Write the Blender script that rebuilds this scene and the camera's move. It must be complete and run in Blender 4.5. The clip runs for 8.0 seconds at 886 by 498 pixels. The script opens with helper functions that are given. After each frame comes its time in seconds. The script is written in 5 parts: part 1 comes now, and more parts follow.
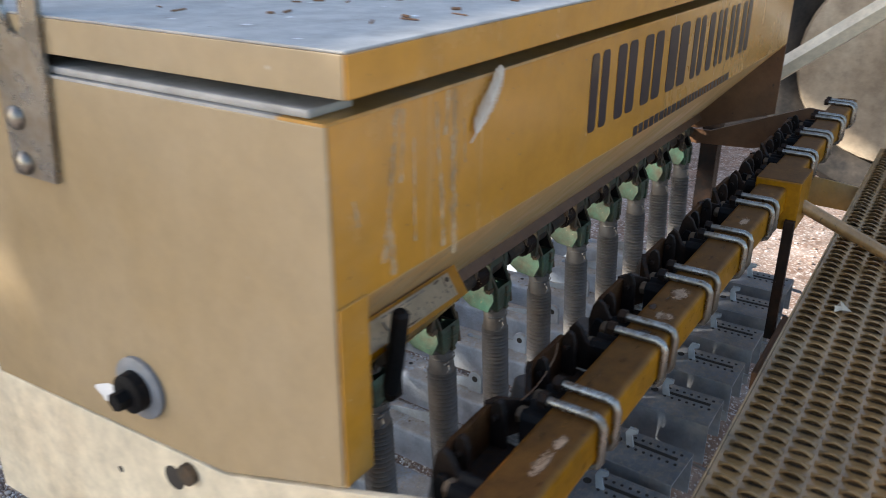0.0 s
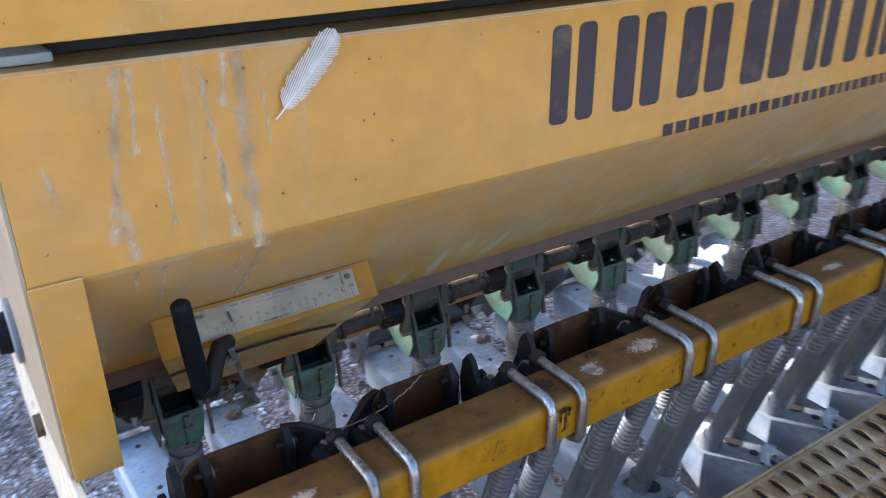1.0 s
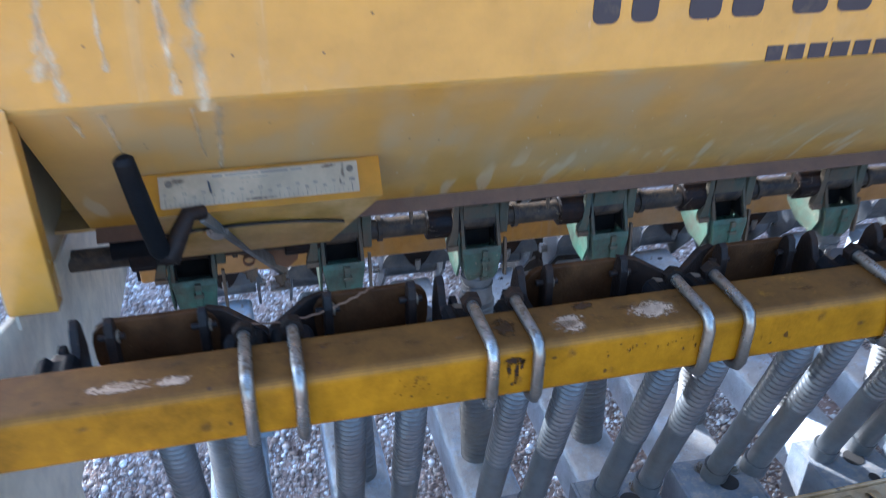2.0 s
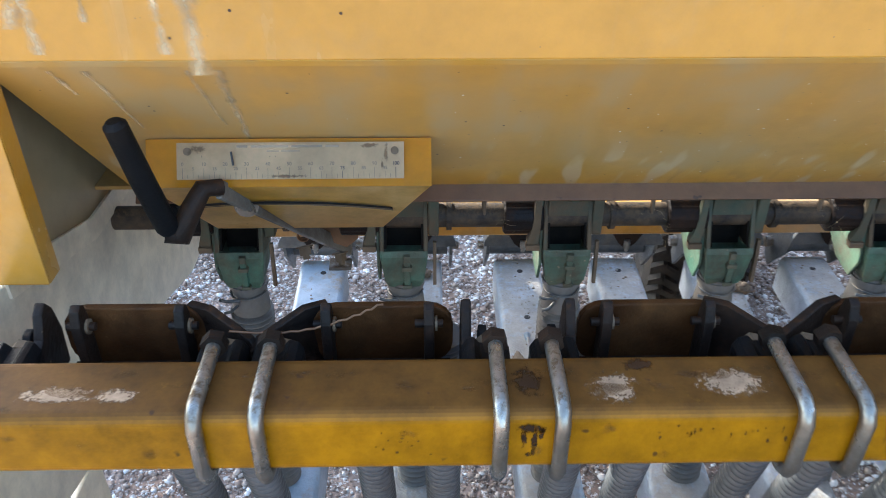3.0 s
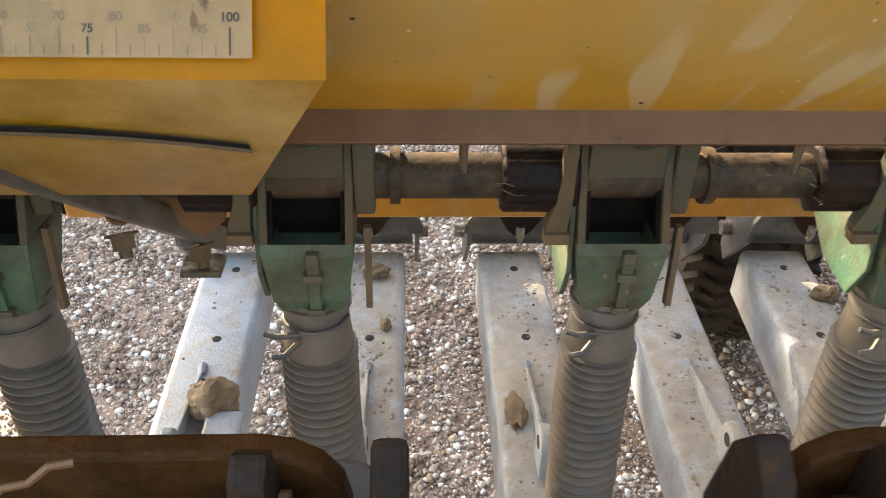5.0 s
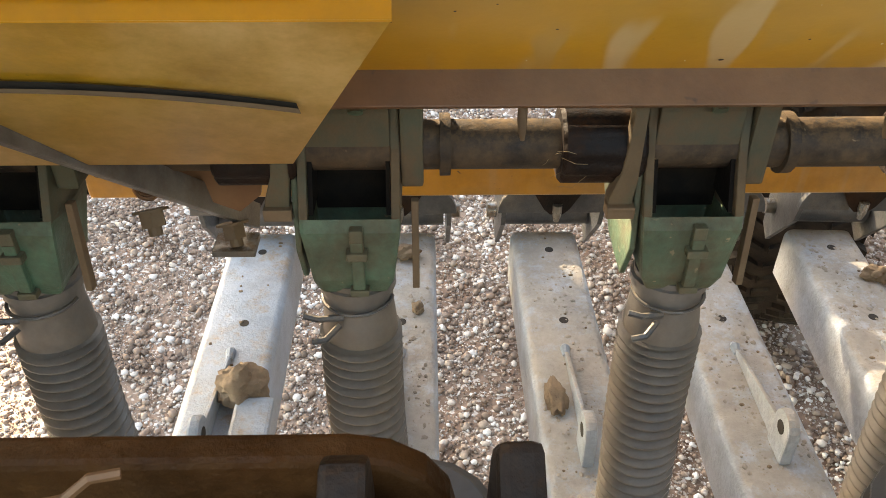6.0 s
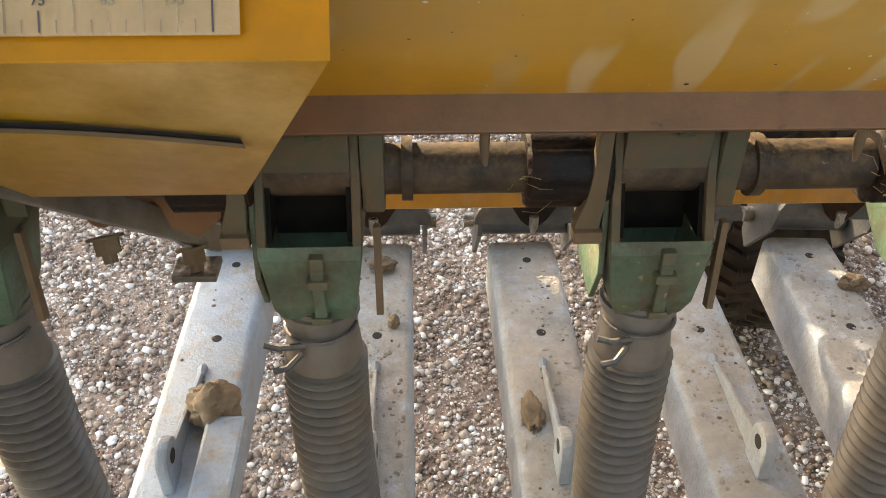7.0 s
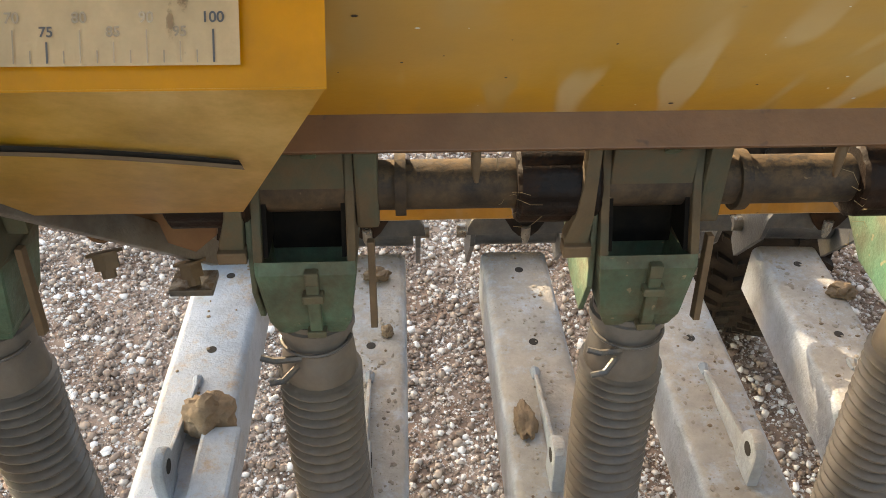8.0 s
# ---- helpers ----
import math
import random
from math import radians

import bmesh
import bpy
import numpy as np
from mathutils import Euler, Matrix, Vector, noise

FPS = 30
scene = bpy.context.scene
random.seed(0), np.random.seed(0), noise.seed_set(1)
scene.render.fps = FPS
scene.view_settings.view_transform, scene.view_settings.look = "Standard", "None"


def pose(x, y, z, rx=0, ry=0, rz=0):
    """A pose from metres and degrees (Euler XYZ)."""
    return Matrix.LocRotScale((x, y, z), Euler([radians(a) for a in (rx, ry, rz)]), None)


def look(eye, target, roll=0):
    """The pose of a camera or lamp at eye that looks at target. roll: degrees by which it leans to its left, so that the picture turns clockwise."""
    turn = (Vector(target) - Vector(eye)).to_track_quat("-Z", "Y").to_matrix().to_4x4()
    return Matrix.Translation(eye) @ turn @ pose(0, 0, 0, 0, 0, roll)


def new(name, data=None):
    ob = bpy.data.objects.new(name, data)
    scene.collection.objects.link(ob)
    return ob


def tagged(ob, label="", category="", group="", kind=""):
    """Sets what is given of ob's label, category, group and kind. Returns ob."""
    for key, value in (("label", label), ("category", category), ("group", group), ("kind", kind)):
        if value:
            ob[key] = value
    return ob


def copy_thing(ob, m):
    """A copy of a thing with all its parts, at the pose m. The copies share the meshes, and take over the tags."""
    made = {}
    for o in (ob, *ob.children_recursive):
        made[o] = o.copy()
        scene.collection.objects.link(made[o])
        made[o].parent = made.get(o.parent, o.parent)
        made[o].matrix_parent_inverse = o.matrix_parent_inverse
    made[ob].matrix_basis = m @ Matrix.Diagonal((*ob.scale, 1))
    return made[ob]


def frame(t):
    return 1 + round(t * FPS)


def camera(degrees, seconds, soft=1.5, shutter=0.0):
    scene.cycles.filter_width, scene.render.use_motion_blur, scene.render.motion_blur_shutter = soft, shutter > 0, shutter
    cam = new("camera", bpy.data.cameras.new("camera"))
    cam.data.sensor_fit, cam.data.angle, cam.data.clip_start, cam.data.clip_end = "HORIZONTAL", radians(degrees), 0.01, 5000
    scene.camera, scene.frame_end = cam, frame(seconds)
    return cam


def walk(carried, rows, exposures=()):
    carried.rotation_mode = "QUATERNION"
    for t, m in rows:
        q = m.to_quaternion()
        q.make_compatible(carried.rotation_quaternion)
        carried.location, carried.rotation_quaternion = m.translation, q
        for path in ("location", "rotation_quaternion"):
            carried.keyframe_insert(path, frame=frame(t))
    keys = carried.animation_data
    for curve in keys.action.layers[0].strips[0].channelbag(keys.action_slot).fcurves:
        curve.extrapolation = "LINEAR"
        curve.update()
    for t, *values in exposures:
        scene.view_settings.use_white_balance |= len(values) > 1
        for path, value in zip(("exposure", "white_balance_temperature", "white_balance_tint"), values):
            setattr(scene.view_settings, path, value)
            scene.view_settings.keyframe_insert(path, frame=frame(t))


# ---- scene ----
cam = camera(57.4, 8.0, soft=0.9, shutter=0.4)
PATH = [
    (0, (-0.823, -0.656, 1.659), (0.725, 0.341, 0.878), 0.3),
    (0.5, (-0.562, -0.8, 1.638), (0.798, 0.419, 0.822), 0.4),
    (1, (-0.357, -0.899, 1.624), (0.644, 0.613, 0.779), -0.6),
    (1.5, (-0.206, -0.967, 1.609), (0.419, 0.712, 0.721), -1.0),
    (2, (-0.078, -0.919, 1.558), (0.353, 0.752, 0.547), 0.9),
    (2.1, (-0.048, -0.902, 1.55), (0.335, 0.758, 0.502), 0.6),
    (2.2, (-0.038, -0.891, 1.55), (0.316, 0.758, 0.476), 1.0),
    (3.3, (0.084, -0.736, 1.492), (0.057, 0.920, 0.371), -0.5),
    (3.5, (0.091, -0.699, 1.45), (0.089, 0.968, 0.344), -0.1),
    (3.9, (0.093, -0.55, 1.389), (0.156, 1.084, 0.237), 0.7),
    (4, (0.096, -0.529, 1.382), (0.159, 1.11, 0.237), 0.7),
    (4.5, (0.095, -0.446, 1.321), (0.185, 1.193, 0.178), 1.7),
    (6, (0.067, -0.373, 1.249), (0.1, 1.24, 0.069), 0.2),
    (6.5, (0.081, -0.358, 1.246), (0.137, 1.251, 0.058), 0.4),
    (7, (0.08, -0.355, 1.254), (0.147, 1.258, 0.073), 0.5),
    (7.5, (0.079, -0.357, 1.264), (0.156, 1.262, 0.092), 0.5),
    (8, (0.08, -0.361, 1.263), (0.164, 1.262, 0.097), 0.6),
]
EXPOSURES = [(0.0, 1.56, 6600, 10), (1.0, 2.30, 5500, 12), (1.5, 2.38, 5300, 11), (2.0, 2.64, 5150, 10), (3.3, 2.84, 7000, 7), (3.6, 2.94, 7700, 7), (4.0, 3.14, 8700, 12), (4.7, 3.02, 9400, 12), (6.0, 3.05, 10300, 12), (8.0, 2.92, 10300, 12)]
walk(cam, [(t, look(eye, target, roll)) for t, eye, target, roll in PATH], exposures=EXPOSURES)

# ---- world, sun, light ----
SUN_EL, SUN_AZ = 26.7, 125.0   # height, and direction towards the sun counter-clockwise from +x
world = bpy.data.worlds.new("sky")
world.use_nodes = True
scene.world = world
wn = world.node_tree
sky = wn.nodes.new("ShaderNodeTexSky")
sky.sky_type, sky.sun_disc = "NISHITA", False
sky.sun_elevation, sky.sun_rotation = radians(SUN_EL), radians(90 - SUN_AZ)
wn.links.new(sky.outputs[0], wn.nodes["Background"].inputs[0])
wn.nodes["Background"].inputs[1].default_value = 0.15
sun = new("sun", bpy.data.lights.new("sun", "SUN"))
sun.data.energy, sun.data.angle, sun.data.color = 5.0, radians(0.5), (1.0, 0.975, 0.94)
sd = Vector((math.cos(radians(SUN_EL)) * math.cos(radians(SUN_AZ)), math.cos(radians(SUN_EL)) * math.sin(radians(SUN_AZ)), math.sin(radians(SUN_EL))))
sun.matrix_world = look(sd * 10, (0, 0, 0))

GROUND = 0.15
ROW = 0.1905


# ---- materials ----
def mat(name, base, rough=0.6, metal=0.0, dust=None, dust_amount=0.4, dust_scale=6.0, spots=None, spot_scale=60.0, spot_cut=0.7,
        bump=0.15, bump_scale=250.0, vary=0.12, streaks=0.0, up=0.0, coat=0.0, grime=0.3, spec=0.5, up_range=(0.35, 0.85)):
    """Painted or raw surface: base colour, cloudy dust, flecks, vertical streaks, dust lying on upward faces, fine relief."""
    m = bpy.data.materials.new(name)
    m.use_nodes = True
    nt = m.node_tree
    n, l = nt.nodes, nt.links
    bsdf = n["Principled BSDF"]
    co = n.new("ShaderNodeTexCoord")
    geo = n.new("ShaderNodeNewGeometry")
    info = n.new("ShaderNodeObjectInfo")

    def tex(scale, detail=4.0, vec=None, rough_=0.6):
        t = n.new("ShaderNodeTexNoise")
        t.inputs["Scale"].default_value, t.inputs["Detail"].default_value, t.inputs["Roughness"].default_value = scale, detail, rough_
        l.new(vec or geo.outputs["Position"], t.inputs["Vector"])
        return t.outputs["Fac"]

    def ramp(fac, a, b):
        r = n.new("ShaderNodeMapRange")
        r.clamp = True
        l.new(fac, r.inputs["Value"])
        r.inputs["From Min"].default_value, r.inputs["From Max"].default_value = a, b
        return r.outputs["Result"]

    def mix(fac, a, b, kind="MIX"):
        x = n.new("ShaderNodeMix")
        x.data_type, x.blend_type = "RGBA", kind
        for sock, v in ((x.inputs["Factor"], fac), (x.inputs["A"], a), (x.inputs["B"], b)):
            if hasattr(v, "is_linked"):
                l.new(v, sock)
            else:
                sock.default_value = v
        return x.outputs["Result"]

    def mul(a, b):
        x = n.new("ShaderNodeMath")
        x.operation = "MULTIPLY"
        for sock, v in zip(x.inputs, (a, b)):
            if hasattr(v, "is_linked"):
                l.new(v, sock)
            else:
                sock.default_value = v
        return x.outputs[0]

    def add(a, b):
        x = n.new("ShaderNodeMath")
        x.operation, x.use_clamp = "ADD", True
        l.new(a, x.inputs[0])
        l.new(b, x.inputs[1])
        return x.outputs[0]

    col = (*base, 1)
    tone = mix(ramp(tex(dust_scale * 0.7), 0.3, 0.7), tuple(c * (1 - vary) for c in base) + (1,), tuple(min(1, c * (1 + vary)) for c in base) + (1,))
    each = n.new("ShaderNodeMapRange")
    l.new(info.outputs["Random"], each.inputs["Value"])
    each.inputs["To Min"].default_value, each.inputs["To Max"].default_value = 1 - vary * 0.6, 1 + vary * 0.6
    hs = n.new("ShaderNodeHueSaturation")
    l.new(tone, hs.inputs["Color"])
    l.new(each.outputs["Result"], hs.inputs["Value"])
    col = hs.outputs["Color"]
    amount = None
    if dust:
        amount = mul(ramp(tex(dust_scale, 6, rough_=0.7), 0.62 - 0.45 * dust_amount, 0.95 - 0.45 * dust_amount), min(1.0, 0.35 + dust_amount))
        if up:
            sep = n.new("ShaderNodeSeparateXYZ")
            l.new(geo.outputs["Normal"], sep.inputs[0])
            lying = mul(ramp(sep.outputs["Z"], *up_range), ramp(tex(dust_scale * 5, 6, rough_=0.75), 0.62 - up * 0.4, 0.75 - up * 0.3))
            amount = add(amount, lying)
        if streaks:
            sc = n.new("ShaderNodeMapping")
            sc.inputs["Scale"].default_value = (1.0, 0.12, 0.06)
            l.new(geo.outputs["Position"], sc.inputs["Vector"])
            amount = add(amount, mul(ramp(tex(26, 3, sc.outputs["Vector"]), 0.60, 0.72), streaks))
        col = mix(amount, col, (*dust, 1))
    if spots:
        sp = ramp(tex(spot_scale, 2), spot_cut, spot_cut + 0.04)
        col = mix(mul(sp, 0.85), col, (*spots, 1))
    if grime:
        cloud = n.new("ShaderNodeMapRange")
        l.new(tex(22, 9, rough_=0.72), cloud.inputs["Value"])
        cloud.inputs["From Min"].default_value, cloud.inputs["From Max"].default_value = 0.28, 0.62
        cloud.inputs["To Min"].default_value, cloud.inputs["To Max"].default_value = 1 - grime, 1 + grime * 0.35
        hs2 = n.new("ShaderNodeHueSaturation")
        l.new(col, hs2.inputs["Color"])
        l.new(cloud.outputs["Result"], hs2.inputs["Value"])
        col = hs2.outputs["Color"]
    l.new(col, bsdf.inputs["Base Color"])
    bsdf.inputs["Specular IOR Level"].default_value = spec
    bsdf.inputs["Metallic"].default_value = metal
    bsdf.inputs["Coat Weight"].default_value = coat
    bsdf.inputs["Coat Roughness"].default_value = 0.15
    rr = n.new("ShaderNodeMapRange")
    l.new(amount if amount is not None else tex(dust_scale * 3), rr.inputs["Value"])
    rr.inputs["To Min"].default_value, rr.inputs["To Max"].default_value = rough * 0.85, min(0.95, rough * 1.1 + (0.3 if dust else 0.1))
    l.new(rr.outputs["Result"], bsdf.inputs["Roughness"])
    bp = n.new("ShaderNodeBump")
    bp.inputs["Strength"].default_value, bp.inputs["Distance"].default_value = bump, 0.002
    l.new(tex(bump_scale, 5), bp.inputs["Height"])
    l.new(bp.outputs["Normal"], bsdf.inputs["Normal"])
    return m


DUST = (0.40, 0.31, 0.22)
M_yellow = mat("yellow_paint", (0.50, 0.225, 0.026), 0.26, dust=(0.36, 0.25, 0.13), dust_amount=0.26, dust_scale=3.0, spots=(0.10, 0.06, 0.03), spot_scale=90, spot_cut=0.74, bump=0.04, vary=0.06, streaks=0.3, coat=0.7, grime=0.16)
M_yellow_dusty = mat("dusty_yellow_paint", (0.45, 0.215, 0.026), 0.34, dust=(0.37, 0.265, 0.155), dust_amount=0.52, dust_scale=3.2, spots=(0.09, 0.06, 0.04), spot_scale=70, spot_cut=0.73, bump=0.08, streaks=0.6, grime=0.26)
M_end = mat("dusty_end_paint", (0.315, 0.220, 0.108), 0.36, dust=(0.345, 0.265, 0.165), dust_amount=0.5, dust_scale=1.4, spots=(0.42, 0.38, 0.32), spot_scale=35, spot_cut=0.77, bump=0.05, streaks=0.3, grime=0.13, coat=0.2)
M_bar = mat("yellow_bar_paint", (0.32, 0.132, 0.002), 0.38, dust=(0.098, 0.038, 0.007), dust_amount=0.15, dust_scale=5, spots=(0.06, 0.025, 0.012), spot_scale=55, spot_cut=0.70, up=1.2, up_range=(-0.1, 1.1), bump=0.12, spec=0.22, grime=0.5)
M_lid = mat("dusty_lid", (0.32, 0.305, 0.28), 0.5, dust=(0.40, 0.38, 0.35), dust_amount=0.6, dust_scale=7, spots=(0.12, 0.09, 0.07), spot_scale=60, spot_cut=0.72, up=0.6)
M_brown = mat("rusty_brown_steel", (0.150, 0.066, 0.026), 0.6, dust=(0.215, 0.115, 0.055), dust_amount=0.4, spots=(0.06, 0.03, 0.02), bump=0.2)
M_green = mat("green_casting", (0.058, 0.145, 0.095), 0.42, dust=(0.090, 0.070, 0.040), dust_amount=0.66, dust_scale=17, up=0.8, spots=(0.25, 0.19, 0.12), spot_scale=130, spot_cut=0.70, bump=0.3, grime=0.55)
M_green_dusty = mat("dust_browned_green_casting", (0.055, 0.115, 0.075), 0.5, dust=(0.100, 0.068, 0.036), dust_amount=0.85, dust_scale=11, up=0.8, spots=(0.25, 0.19, 0.12), spot_scale=120, spot_cut=0.73, bump=0.25, grime=0.45)
M_black = mat("black_steel", (0.006, 0.006, 0.0065), 0.7, dust=(0.045, 0.028, 0.017), dust_amount=0.2, dust_scale=12, up=0.15, bump=0.35, spec=0.12, spots=(0.30, 0.27, 0.24), spot_scale=220, spot_cut=0.76)
M_rustblack = mat("rusty_black_steel", (0.008, 0.0055, 0.0045), 0.6, dust=(0.050, 0.022, 0.009), dust_amount=0.44, dust_scale=18, up=0.3, bump=0.45, spec=0.2, spots=(0.22, 0.15, 0.09), spot_scale=150, spot_cut=0.75, grime=0.55)
M_gray = mat("gray_painted_steel", (0.32, 0.385, 0.45), 0.34, dust=(0.34, 0.29, 0.23), dust_amount=0.34, dust_scale=6, up=0.3, spots=(0.20, 0.145, 0.10), spot_scale=300, spot_cut=0.72, bump=0.5, grime=0.3)
M_hose = mat("gray_plastic_hose", (0.13, 0.125, 0.117), 0.42, dust=(0.17, 0.13, 0.09), dust_amount=0.5, dust_scale=10, bump=0.1, grime=0.4)
M_zinc = mat("zinc_steel", (0.32, 0.30, 0.265), 0.30, metal=0.85, dust=(0.15, 0.10, 0.055), dust_amount=0.42, dust_scale=25, up=0.35, bump=0.2, grime=0.4)
M_rust = mat("rusty_steel", (0.20, 0.09, 0.04), 0.8, dust=(0.26, 0.15, 0.08), dust_amount=0.4, dust_scale=30)
M_plate = mat("cream_scale_plate", (0.53, 0.375, 0.215), 0.55, dust=(0.33, 0.21, 0.11), dust_amount=0.34, dust_scale=14, bump=0.05, spots=(0.16, 0.11, 0.07), spot_scale=160, spot_cut=0.74)
M_ink = mat("black_ink", (0.03, 0.028, 0.03), 0.5, vary=0.05)
M_navy = mat("navy_decal", (0.013, 0.013, 0.020), 0.35, dust=(0.30, 0.19, 0.07), dust_amount=0.18, dust_scale=14, coat=0.2, bump=0.03)
M_mud = mat("dried_mud", (0.22, 0.155, 0.10), 0.95, bump=0.9, bump_scale=180, vary=0.3, grime=0.5)
M_tan = mat("cream_paint", (0.70, 0.60, 0.43), 0.45, dust=(0.50, 0.38, 0.24), dust_amount=0.35, dust_scale=5)
M_tread = mat("dusty_tan_deck", (0.335, 0.180, 0.066), 0.36, dust=(0.40, 0.29, 0.16), dust_amount=0.3, dust_scale=9, bump=0.2, grime=0.55, spots=(0.08, 0.05, 0.027), spot_scale=70, spot_cut=0.67)
M_rubber = mat("dusty_tyre_rubber", (0.020, 0.018, 0.016), 0.8, dust=(0.085, 0.068, 0.052), dust_amount=0.5, dust_scale=9, bump=0.4, spec=0.2)
M_soil = mat("dusty_soil", (0.19, 0.115, 0.078), 0.95, dust=(0.42, 0.35, 0.295), dust_amount=0.42, dust_scale=4, spots=(0.58, 0.53, 0.48), spot_scale=90, spot_cut=0.57, bump=0.9, bump_scale=120, vary=0.25, grime=0.5)
M_wood = mat("weathered_timber", (0.075, 0.055, 0.042), 0.8, dust=(0.2, 0.13, 0.085), dust_amount=0.3, streaks=0.3)
M_white = mat("white_feather", (0.62, 0.54, 0.44), 0.8, vary=0.1)
# near-black, painted for the shade inside holes, slots and gaps
M_opening_shade = mat("painted_opening_shade", (0.03, 0.025, 0.02), 0.9)
M_oil = mat("oily_rust", (0.045, 0.018, 0.008), 0.45, vary=0.3)
# dusty inside of the cups, near-black to carry the shade in their windows
M_inside_shade = mat("dusty_inside_painted_shade", (0.008, 0.007, 0.006), 0.9, dust=(0.028, 0.020, 0.012), dust_amount=0.4, dust_scale=30, spec=0.1)
M_faded = mat("faded_ink", (0.21, 0.155, 0.105), 0.6, vary=0.3)
M_steel = mat("dark_blue_grey_steel", (0.16, 0.178, 0.20), 0.42, dust=(0.29, 0.26, 0.225), dust_amount=0.42, dust_scale=14, up=0.35, bump=0.3)
M_rustplate = mat("brown_rusted_plate", (0.050, 0.018, 0.005), 0.6, dust=(0.092, 0.039, 0.011), dust_amount=0.45, dust_scale=24, bump=0.5, grime=0.6, spots=(0.18, 0.12, 0.06), spot_scale=110, spot_cut=0.72, spec=0.15)
M_pivot = mat("worn_grey_pivot_steel", (0.085, 0.09, 0.095), 0.38, metal=0.3, dust=(0.20, 0.165, 0.125), dust_amount=0.35, dust_scale=20, up=0.5, bump=0.3, grime=0.5)
M_gray_dusty = mat("dust_covered_grey_steel", (0.40, 0.45, 0.50), 0.5, dust=(0.395, 0.365, 0.325), dust_amount=0.45, dust_scale=8, up=0.7, up_range=(0.5, 0.95), spots=(0.20, 0.155, 0.11), spot_scale=330, spot_cut=0.74, bump=1.0, bump_scale=190, grime=0.3)
M_shaft = mat("dusty_black_shaft", (0.022, 0.019, 0.016), 0.55, dust=(0.120, 0.080, 0.046), dust_amount=0.6, dust_scale=45, up=0.4, bump=0.3, grime=0.5, spec=0.25, spots=(0.25, 0.18, 0.11), spot_scale=160, spot_cut=0.71)
M_flat = mat("worn_flat_steel", (0.15, 0.138, 0.122), 0.45, metal=0.2, dust=(0.12, 0.075, 0.042), dust_amount=0.45, dust_scale=20, up=0.5, bump=0.3, grime=0.5)
M_straw = mat("dry_straw", (0.36, 0.27, 0.15), 0.8, vary=0.3)
M_splash = mat("white_splash", (0.75, 0.74, 0.72), 0.8, vary=0.1)
M_sack = mat("dusty_beige_dish", (0.30, 0.22, 0.14), 0.8, dust=(0.45, 0.36, 0.25), dust_amount=0.5, dust_scale=6, streaks=0.4, bump=0.4, bump_scale=40)
M_catch = mat("dusty_brown_iron", (0.11, 0.068, 0.036), 0.7, dust=(0.175, 0.12, 0.07), dust_amount=0.5, dust_scale=40)
M_latch = mat("dusty_green_brown_latch", (0.085, 0.095, 0.060), 0.5, dust=(0.14, 0.095, 0.052), dust_amount=0.5, dust_scale=40, bump=0.3, grime=0.4)
M_clod = mat("grey_beige_dust_clod", (0.36, 0.315, 0.26), 0.95, vary=0.25, bump=0.5)
M_leaf = mat("dry_leaf", (0.55, 0.42, 0.28), 0.8, vary=0.2)


M_cover = mat("golden_cover_paint", (0.54, 0.222, 0.001), 0.45, dust=(0.48, 0.26, 0.03), dust_amount=0.10, dust_scale=14, coat=0.05, spec=0.3, bump=0.05, grime=0.2)
# dusty paint, made paler than the upper face to carry reflected ground light
M_cover_low = mat("dusty_ground_lit_cover_paint", (0.62, 0.335, 0.035), 0.34, dust=(0.74, 0.54, 0.27), dust_amount=0.48, dust_scale=11, coat=0.15, bump=0.06, spots=(0.10, 0.06, 0.03), spot_scale=90, spot_cut=0.75, grime=0.3)


def patch(name, base, reach, grain, rough=0.8, strength=1.0, soft_edge=0.3):
    """A stain or scrape with a ragged, broken edge, fading out towards the rim of its mesh (uv -1 to 1)."""
    m = mat(name, base, rough, vary=0.25, grime=0.5, dust=tuple(c * 0.6 for c in base), dust_amount=0.35, dust_scale=90)
    n, l = m.node_tree.nodes, m.node_tree.links
    uv = n.new("ShaderNodeUVMap")
    ln = n.new("ShaderNodeVectorMath")
    ln.operation = "LENGTH"
    l.new(uv.outputs[0], ln.inputs[0])
    geo = n.new("ShaderNodeNewGeometry")
    ns = n.new("ShaderNodeTexNoise")
    ns.inputs["Scale"].default_value, ns.inputs["Detail"].default_value, ns.inputs["Roughness"].default_value = grain, 8.0, 0.7
    l.new(geo.outputs["Position"], ns.inputs["Vector"])
    mm = n.new("ShaderNodeMath")
    mm.operation = "MULTIPLY_ADD"
    l.new(ns.outputs["Fac"], mm.inputs[0])
    mm.inputs[1].default_value = 2.2
    mm.inputs[2].default_value = reach - 1.1
    sb = n.new("ShaderNodeMath")
    sb.operation = "SUBTRACT"
    l.new(mm.outputs[0], sb.inputs[0])
    l.new(ln.outputs["Value"], sb.inputs[1])
    r = n.new("ShaderNodeMapRange")
    l.new(sb.outputs[0], r.inputs["Value"])
    r.inputs["From Min"].default_value, r.inputs["From Max"].default_value = 0.0, soft_edge
    r.inputs["To Max"].default_value = strength
    l.new(r.outputs["Result"], n["Principled BSDF"].inputs["Alpha"])
    return m


